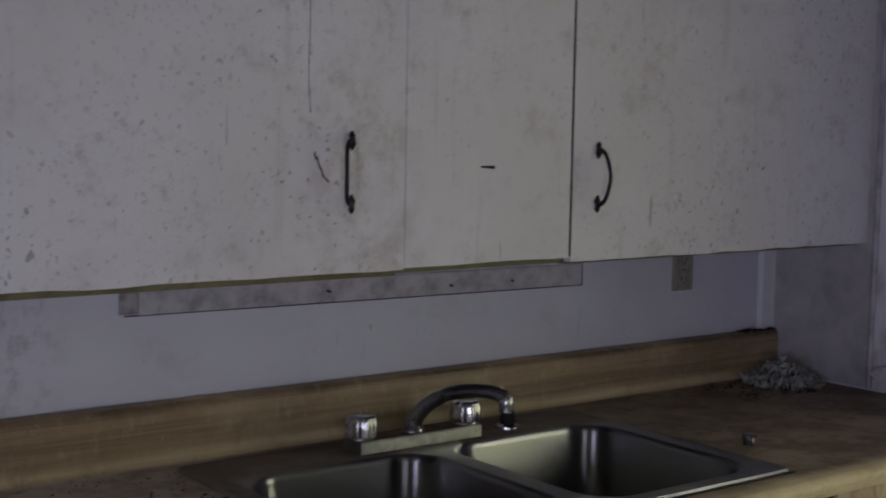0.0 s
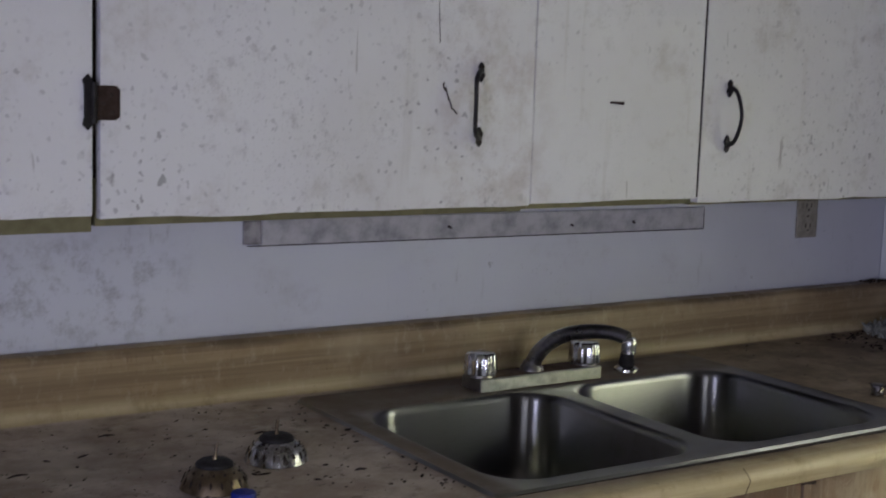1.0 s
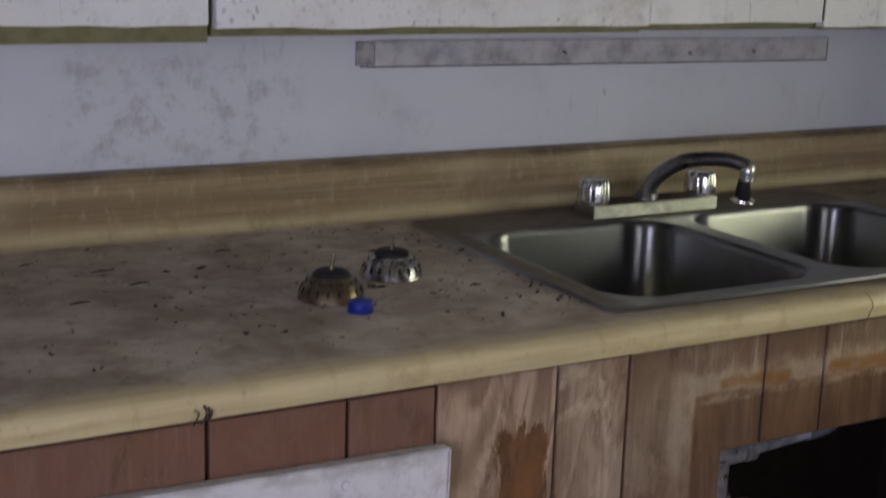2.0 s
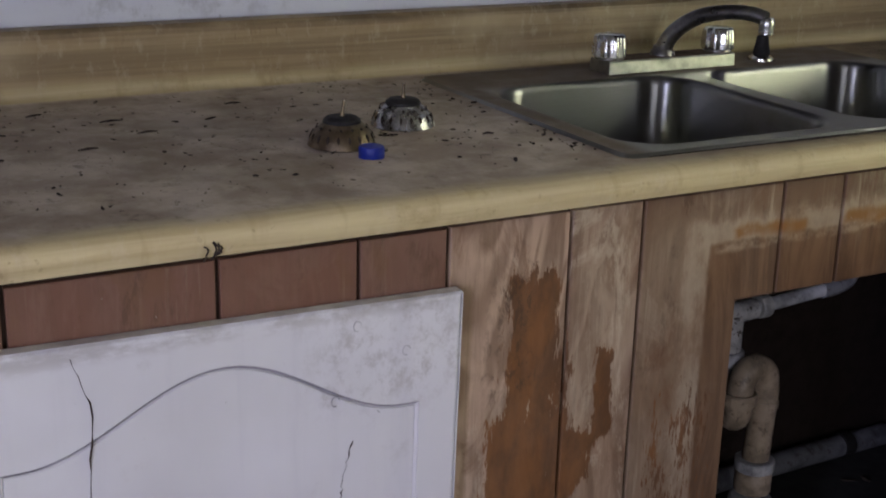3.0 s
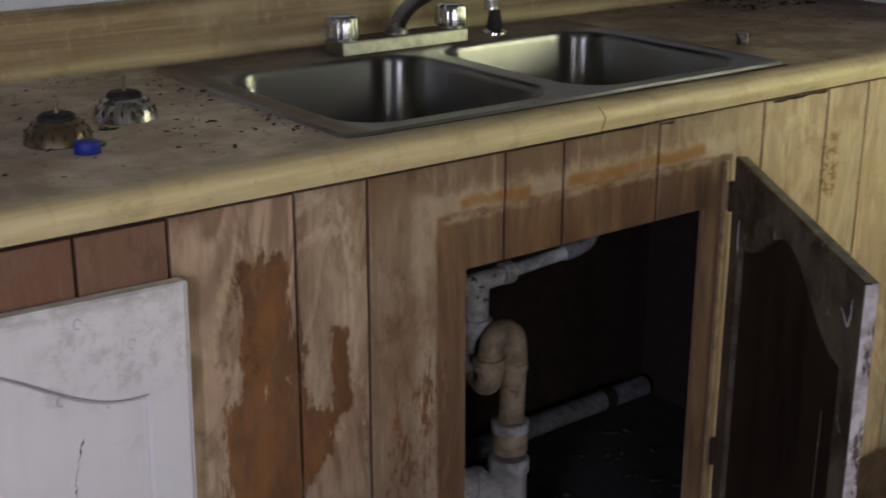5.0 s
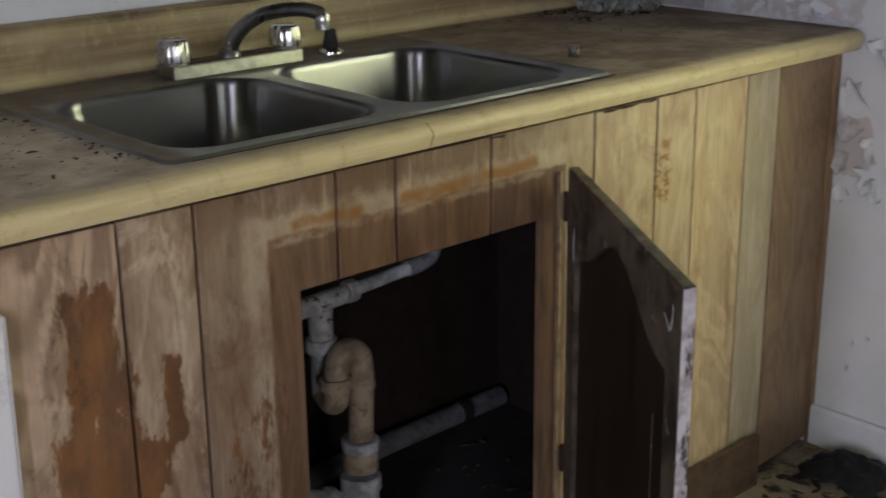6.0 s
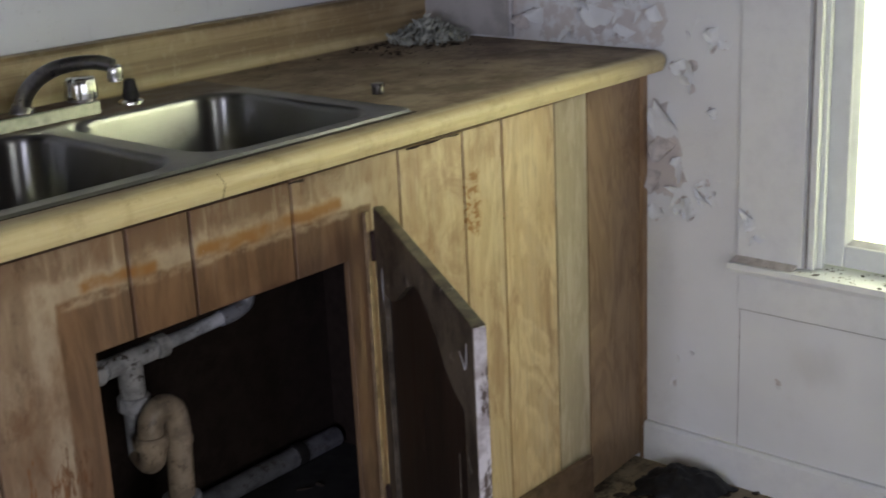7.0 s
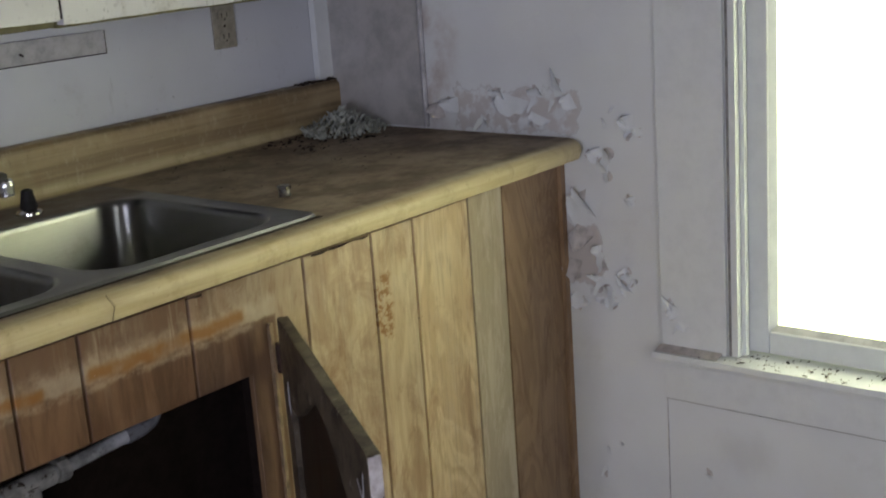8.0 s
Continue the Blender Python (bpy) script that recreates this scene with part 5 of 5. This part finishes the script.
# ---- on the back wall ----
batten = thing("wall_batten", (-1.08, 0, 1.15), "scuffed white batten nailed to the wall", "batten")
part("board", prism([(-1.560, 1.1365), (-0.600, 1.1300), (-0.600, 1.1730), (-1.560, 1.1780)], -0.007, -0.0006, bevel=0.001), BATTEN, batten)
# Thin dark tubes paint the batten's shadow gap along with its dirt.
part("dark_line", tube([(-1.585, -0.0055, 1.1362), (-1.1, -0.0070, 1.1330), (-0.600, -0.0070, 1.1297)], 0.0010, 6, tube([(-0.5985, -0.005, 1.130), (-0.5988, -0.005, 1.172)], 0.0010, 6)), GRIT_SHADE, batten)
part("board_end", block(-1.592, -1.5615, -0.006, -0.0006, 1.139, 1.176, 0.001), MOULD, batten, "dark mouldy end of the batten")
for x, z in ((-0.780, 1.147), (-0.93, 1.146), (-1.20, 1.152)):
    part("nail", tube([(x, -0.007, z), (x - 0.010, -0.013, z + 0.004)], [0.0013, 0.0022], 7, steps=2), RUST, batten)


def outlet():
    o = thing("power_outlet", (-0.30, 0, 1.14), "grubby yellowed duplex power outlet on the wall", "outlet")
    part("plate", block(-0.330, -0.270, -0.0065, -0.0006, 1.100, 1.194, 0.002), BEIGE, o)
    for z in (1.124, 1.167):
        part("socket", prism(rounded(-0.317, -0.283, z - 0.013, z + 0.013, 0.010, 4), -0.0085, -0.0064), BEIGE, o)
        for x in (-0.307, -0.293):
            part("slot", block(x - 0.001, x + 0.001, -0.0090, -0.0084, z - 0.003, z + 0.006), GRIT_SHADE, o)
        part("ground_hole", turned([(0.0022, 0.0), (0.0022, 0.0006)], (-0.300, -0.0085, z - 0.008), 8, axis=(0, -1, 0)), GRIT_SHADE, o)
    part("screw", turned([(0.003, 0.0), (0.002, 0.0012)], (-0.300, -0.0065, 1.1455), 8, axis=(0, -1, 0)), RUST, o)


outlet()


# ---- dirt and loose scraps ----
def scatter(name, label, material, seed, count, xr, yr, z, size, flat=0.45):
    rng = random.Random(seed)
    bm = None
    for _ in range(count):
        s = rng.uniform(*size) * rng.choice((0.6, 0.8, 1, 1, 1.5))
        bm = crumb(bm, rng.uniform(*xr), rng.uniform(*yr), z, s, rng, flat, rng.choice((1, 1.2, 1.6, 3.0)))
    return solid(name, bm, material, label, "debris", "stuff")


scatter("worktop_grit", "dark grit and crumbs on the worktop", GRIT_SHADE, 21, 420, (-2.45, -1.56), (-0.60, -0.06), TOP_Z, (0.0007, 0.0026))
scatter("worktop_crumbs", "pale plaster crumbs on the worktop", CRUMB, 22, 150, (-2.45, -1.56), (-0.55, -0.07), TOP_Z, (0.0008, 0.0028), 0.3)
scatter("rim_grit", "dirt along the sink edge", GRIT_SHADE, 23, 40, (-1.562, -1.536), (-0.58, -0.09), TOP_Z, (0.0014, 0.0034))
scatter("corner_grit", "dirt and flakes on the worktop by the wall", GRIT_SHADE, 24, 110, (-0.62, -0.04), (-0.45, -0.06), TOP_Z, (0.0007, 0.0022))
scatter("lint_rubble", "brown crumbs and dust round the lint heap", GRIT_SHADE, 35, 130, (-0.30, -0.05), (-0.23, -0.045), TOP_Z, (0.0012, 0.0050), 0.5)
scatter("splash_grit", "black dirt on top of the backsplash", GRIT_SHADE, 25, 60, (-0.12, -0.01), (-0.030, -0.006), 0.9955, (0.0015, 0.0045), 0.8)
scatter("sill_flies", "dead flies and dirt on the window sill", GRIT_SHADE, 26, 190, (-0.046, 0.028), (-1.70, -0.90), 0.499, (0.0008, 0.0026), 0.6)
scatter("sill_chips", "paint chips on the window sill", CRUMB, 27, 80, (-0.046, 0.028), (-1.70, -0.86), 0.499, (0.0010, 0.0030), 0.3)
scatter("floor_rubble", "brown rubble and leaves on the floor by the wall", GRIT_SHADE, 28, 120, (-0.30, -0.02), (-1.05, -0.67), 0.0, (0.003, 0.013), 0.4)
scatter("floor_crumbs", "pale crumbs on the floor by the wall", CRUMB, 29, 60, (-0.75, -0.02), (-1.15, -0.68), 0.0, (0.002, 0.006), 0.5)


def twigs():
    rng = random.Random(33)
    bm = None
    for x, y, size in ((-2.045, -0.19, 0.016), (-2.13, -0.12, 0.012), (-2.02, -0.27, 0.014), (-1.92, -0.22, 0.010), (-2.11, -0.33, 0.013), (-1.86, -0.14, 0.012), (-1.79, -0.475, 0.008), (-1.84, -0.455, 0.012), (-2.20, -0.22, 0.015), (-1.74, -0.40, 0.009), (-1.66, -0.22, 0.010), (-1.62, -0.44, 0.008)):
        a = rng.uniform(-0.6, 0.6)
        dx, dy = size * math.cos(a), size * math.sin(a)
        bm = tube([(x - dx, y - dy, TOP_Z + 0.0012), (x, y + rng.uniform(-0.003, 0.003), TOP_Z + 0.0020), (x + dx, y + dy, TOP_Z + 0.0012)], [0.0008, 0.0016, 0.0007], 5, bm, 3)
    return solid("leaf_scraps", bm, GRIT_SHADE, "brown twigs and leaf scraps on the worktop", "debris", "stuff")


twigs()


def lint_pile():
    rng = random.Random(31)
    bm = bmesh.new()
    for i in range(460):
        a, r = rng.uniform(0, 6.28), rng.random() ** 0.7
        x, y = -0.100 + 0.088 * r * math.cos(a), -0.125 + 0.090 * r * math.sin(a)
        z = TOP_Z + 0.002 + (1 - r) * 0.052 * rng.random() + 0.004 * rng.random()
        s = rng.uniform(0.0025, 0.0095)
        n = Vector((rng.uniform(-1, 1), rng.uniform(-1, 1), rng.uniform(-0.3, 1))).normalized()
        u = n.orthogonal().normalized()
        v = n.cross(u)
        base = Vector((x, y, z + s * 0.5))
        q = [base + s * (1.9 * c1 * u + 0.5 * c2 * v) + n * s * rng.uniform(-0.4, 0.4) for c1, c2 in ((-1, -0.5), (0.2, -0.9), (1, -0.1), (0.5, 0.8), (-0.6, 0.7))]
        for p in q:
            p.z = max(p.z, TOP_Z + 0.0008)
            p.x, p.y = min(p.x, -0.008), min(p.y, -0.037)
        top = [bm.verts.new(p) for p in q]
        low = [bm.verts.new(p - n * 0.0012) for p in q]
        bm.faces.new(top)
        bm.faces.new(low[::-1])
        for i0 in range(5):
            j0 = (i0 + 1) % 5
            bm.faces.new((top[i0], low[i0], low[j0], top[j0]))
    return solid("lint_pile", bm, LINT, "crumpled heap of grey-green insulation lint on the worktop", "debris", "stuff")


lint_pile()


def black_sheet():
    bm = bmesh.new()
    bmesh.ops.create_grid(bm, x_segments=26, y_segments=22, size=1)
    for v in bm.verts:
        r = v.co.xy.length
        n = noise.noise(Vector((v.co.x * 2.1, v.co.y * 2.1, 3.0))) * 0.5 + noise.noise(Vector((v.co.x * 5, v.co.y * 5, 7.0))) * 0.35
        k = max(0.0, 1 - r * r * 0.62)
        wob = 1 + 0.18 * noise.noise(Vector((v.co.x * 3, v.co.y * 3, 1.0)))
        v.co = Vector((-0.100 + 0.074 * v.co.x * wob, -0.775 + 0.085 * v.co.y * wob, 0.004 + 0.045 * k + 0.026 * n * k))
    b = bmesh.new()
    me = bpy.data.meshes.new("tmp")
    bm.to_mesh(me)
    bm.free()
    b.from_mesh(me)
    bpy.data.meshes.remove(me)
    ext = bmesh.ops.extrude_face_region(b, geom=b.faces[:])
    for g in ext["geom"]:
        if isinstance(g, bmesh.types.BMVert):
            g.co.z -= 0.003
    return solid("plastic_bag", b, FILM, "crumpled black plastic bag on the floor", "bag", smooth=35)


black_sheet()


# ---- peeling paint on the side wall ----
def flake(rng, size, curl):
    """A torn paint scale standing off the wall (towards -x), 0.5 mm thick."""
    bm = bmesh.new()
    n = 5
    wide, tall = size * 0.7, size * rng.uniform(0.9, 1.5)
    rows = []
    for i in range(n + 1):
        u = i / n
        half = wide * 0.5 * (1 - 0.75 * u ** 1.5) * rng.uniform(0.75, 1.15)
        off = rng.uniform(-0.12, 0.12) * wide
        z = -tall * 0.5 + tall * u
        lift = 0.0006 + curl * u * u
        rows.append([Vector((-lift - rng.uniform(0, 0.0012) * u, off + half * k, z)) for k in (-1, -0.3, 0.35, 1)])
    front = [[bm.verts.new(p) for p in r] for r in rows]
    back = [[bm.verts.new(p + Vector((0.0005, 0, 0))) for p in r] for r in rows]
    for a, b in zip(range(n), range(1, n + 1)):
        for k in range(3):
            bm.faces.new((front[a][k], front[a][k + 1], front[b][k + 1], front[b][k]))
            bm.faces.new((back[a][k], back[b][k], back[b][k + 1], back[a][k + 1]))
        for k in (0, 3):
            bm.faces.new((front[a][k], front[b][k], back[b][k], back[a][k]))
    for r in (0, n):
        for k in range(3):
            bm.faces.new((front[r][k], back[r][k], back[r][k + 1], front[r][k + 1]))
    return mesh_of("paint_flake", bm, TRIM, 40)


def bare_spot(rng, size):
    """Bare board where a paint scale lifted: a thin ragged patch."""
    pts = []
    for i in range(11):
        a = 2 * math.pi * i / 11
        r = size * rng.uniform(0.28, 0.62)
        pts.append((r * math.cos(a) * 0.8, r * math.sin(a)))
    return mesh_of("bare_patch", prism(pts, -0.0004, 0.0, "x"), BARE)


# y, z, turn, width, height, curl, and whether its brown back shows
BROAD_SCALES = (
    (-0.500, 0.948, 12, 0.080, 0.050, 0.012, 0), (-0.466, 0.978, 200, 0.045, 0.026, 0.010, 0), (-0.612, 1.005, 172, 0.020, 0.060, 0.020, 0),
    (-0.560, 0.985, 185, 0.040, 0.022, 0.010, 0), (-0.636, 0.962, 60, 0.034, 0.030, 0.014, 0), (-0.567, 0.925, 20, 0.050, 0.022, 0.010, 0),
    (-0.338, 0.949, 90, 0.034, 0.050, 0.016, 0), (-0.302, 0.932, 70, 0.036, 0.040, 0.014, 1), (-0.765, 0.932, 95, 0.034, 0.030, 0.016, 0),
    (-0.795, 0.912, 10, 0.030, 0.018, 0.008, 0), (-0.686, 0.863, 100, 0.030, 0.026, 0.010, 0), (-0.700, 0.870, 80, 0.022, 0.026, 0.010, 0),
    (-0.652, 0.765, 160, 0.060, 0.095, 0.022, 0), (-0.655, 0.690, 25, 0.046, 0.056, 0.018, 1), (-0.632, 0.622, 5, 0.042, 0.054, 0.014, 1),
    (-0.688, 0.672, 95, 0.026, 0.024, 0.012, 0), (-0.750, 0.606, 150, 0.022, 0.056, 0.014, 0), (-0.681, 0.616, 110, 0.018, 0.040, 0.010, 0),
    (-0.644, 0.558, 30, 0.040, 0.030, 0.012, 0), (-0.722, 0.566, 20, 0.030, 0.026, 0.012, 0), (-0.700, 0.572, -20, 0.026, 0.022, 0.010, 0),
    (-0.772, 0.780, 95, 0.022, 0.016, 0.010, 0), (-0.858, 0.590, 140, 0.020, 0.046, 0.012, 0), (-0.864, 0.566, 40, 0.022, 0.024, 0.010, 0), (-0.888, 0.545, 10, 0.026, 0.016, 0.008, 0))


def broad_scale(rng, wide, tall, curl, material):
    """A wide paint scale held along its upper edge; its ragged lower edge stands off the wall."""
    bm = bmesh.new()
    nu, nv = 12, 7
    p1, p2, p3 = (rng.uniform(0, 6.28) for _ in range(3))
    ragged_edge = [0.86 + 0.09 * math.sin(p1 + 4.0 * i / nu) + 0.07 * math.sin(p2 + 9.0 * i / nu) + 0.04 * math.sin(p3 + 17.0 * i / nu) for i in range(nu + 1)]
    bend = rng.uniform(0.3, 0.7)
    grids = []
    for back in (0.0, 0.0006):
        rows = []
        for j in range(nv + 1):
            v = j / nv
            row = []
            for i in range(nu + 1):
                u = i / nu - 0.5
                half = math.sqrt(max(0.04, 1 - (2 * u) ** 2 * 0.85))
                z = tall * (0.5 - v * ragged_edge[i] * half)
                lift = 0.75 * curl * v ** 2.6 * (1 + bend * 2 * u)
                row.append(bm.verts.new((-lift + back, u * wide * (1 - 0.10 * v), z)))
            rows.append(row)
        grids.append(rows)
    for rows in grids:
        for a, b in zip(rows, rows[1:]):
            for i in range(nu):
                bm.faces.new((a[i], a[i + 1], b[i + 1], b[i]))
    front, rear = grids
    rim_f = front[0] + [r[-1] for r in front[1:]] + front[-1][-2::-1] + [r[0] for r in front[-2:0:-1]]
    rim_r = rear[0] + [r[-1] for r in rear[1:]] + rear[-1][-2::-1] + [r[0] for r in rear[-2:0:-1]]
    for i in range(len(rim_f)):
        j = (i + 1) % len(rim_f)
        bm.faces.new((rim_f[i], rim_f[j], rim_r[j], rim_r[i]))
    return mesh_of("paint_flake", bm, material, 75)


def peeling():
    rng = random.Random(41)
    shapes = [flake(rng, s, c) for s, c in ((0.036, 0.022), (0.050, 0.030), (0.026, 0.018), (0.064, 0.034), (0.022, 0.015), (0.042, 0.026))]

    spots = [bare_spot(rng, s) for s in (0.030, 0.040, 0.026, 0.045, 0.020, 0.034)]

    def put(y, z, turn, shape, scale=1.0):
        if rng.random() < 0.6:
            a = radians(turn)
            off = 0.010 * scale
            pb = new("bare_patch", spots[shape])
            pb.parent = wall_right
            pb.matrix_basis = Matrix.Translation((-0.0163 if -0.99 < y < -0.842 and z > 0.5 else -0.0003, y - off * math.sin(a), z + off * math.cos(a))) @ Matrix.Rotation(a + rng.uniform(-0.5, 0.5), 4, "X") @ Matrix.Scale(scale, 4)
        ob = new("paint_flake", shapes[shape])
        ob.parent = wall_right
        ob.matrix_basis = Matrix.Translation((-0.0168 if -0.99 < y < -0.842 and z > 0.5 else -0.0008, y, z)) @ Matrix.Rotation(radians(turn), 4, "X") @ Matrix.Scale(scale, 4)

    # broad scales that hang by one edge, with the bare board behind them
    for y, z, turn, wide, tall, curl, skin in BROAD_SCALES:
        pb = new("bare_patch", bare_spot(rng, min(wide, tall) * 1.1))
        pb.parent = wall_right
        face = -0.0165 if -0.99 < y < -0.842 and z > 0.5 else -0.0003
        pb.matrix_basis = Matrix.Translation((face, y, z)) @ Matrix.Rotation(radians(turn), 4, "X")
        ob = new("paint_flake", broad_scale(rng, wide, tall, curl, BARE if skin else TRIM))
        ob.parent = wall_right
        ob.matrix_basis = Matrix.Translation((face - 0.0006, y, z)) @ Matrix.Rotation(radians(turn), 4, "X")
    # small scales above the counter's end, beside its edge, lower down and at the casing's foot
    for count, y0, y1, z0, z1, small, large in ((6, -0.66, -0.38, 0.905, 0.985, 0.4, 0.8), (3, -0.79, -0.70, 0.80, 0.97, 0.4, 0.7), (5, -0.77, -0.63, 0.555, 0.70, 0.45, 0.8), (3, -0.885, -0.855, 0.52, 0.60, 0.4, 0.7)):
        for _ in range(count):
            put(rng.uniform(y0, y1), rng.uniform(z0, z1), rng.choice((20, 150, 180, 210, 250)) + rng.uniform(-20, 20), rng.choice((0, 2, 4, 5)), rng.uniform(small, large))
    # few low ones
    for y, z in ((-0.76, 0.93), (-0.775, 0.915), (-0.768, 0.775), (-0.705, 0.845), (-0.715, 0.835), (-0.72, 0.86), (-0.695, 0.60), (-0.72, 0.585), (-0.745, 0.60), (-0.76, 0.63), (-0.70, 0.65)):
        put(y, z, rng.choice((20, 160, 200, 340)), rng.choice((0, 2, 5)), rng.uniform(0.6, 0.9))
    for y, z in ((-0.700, 0.250), (-0.690, 0.200), (-0.735, 0.270), (-0.93, 0.24), (-0.78, 0.62)):
        put(y, z, rng.uniform(0, 360), rng.choice((2, 4)), 0.7)


peeling()
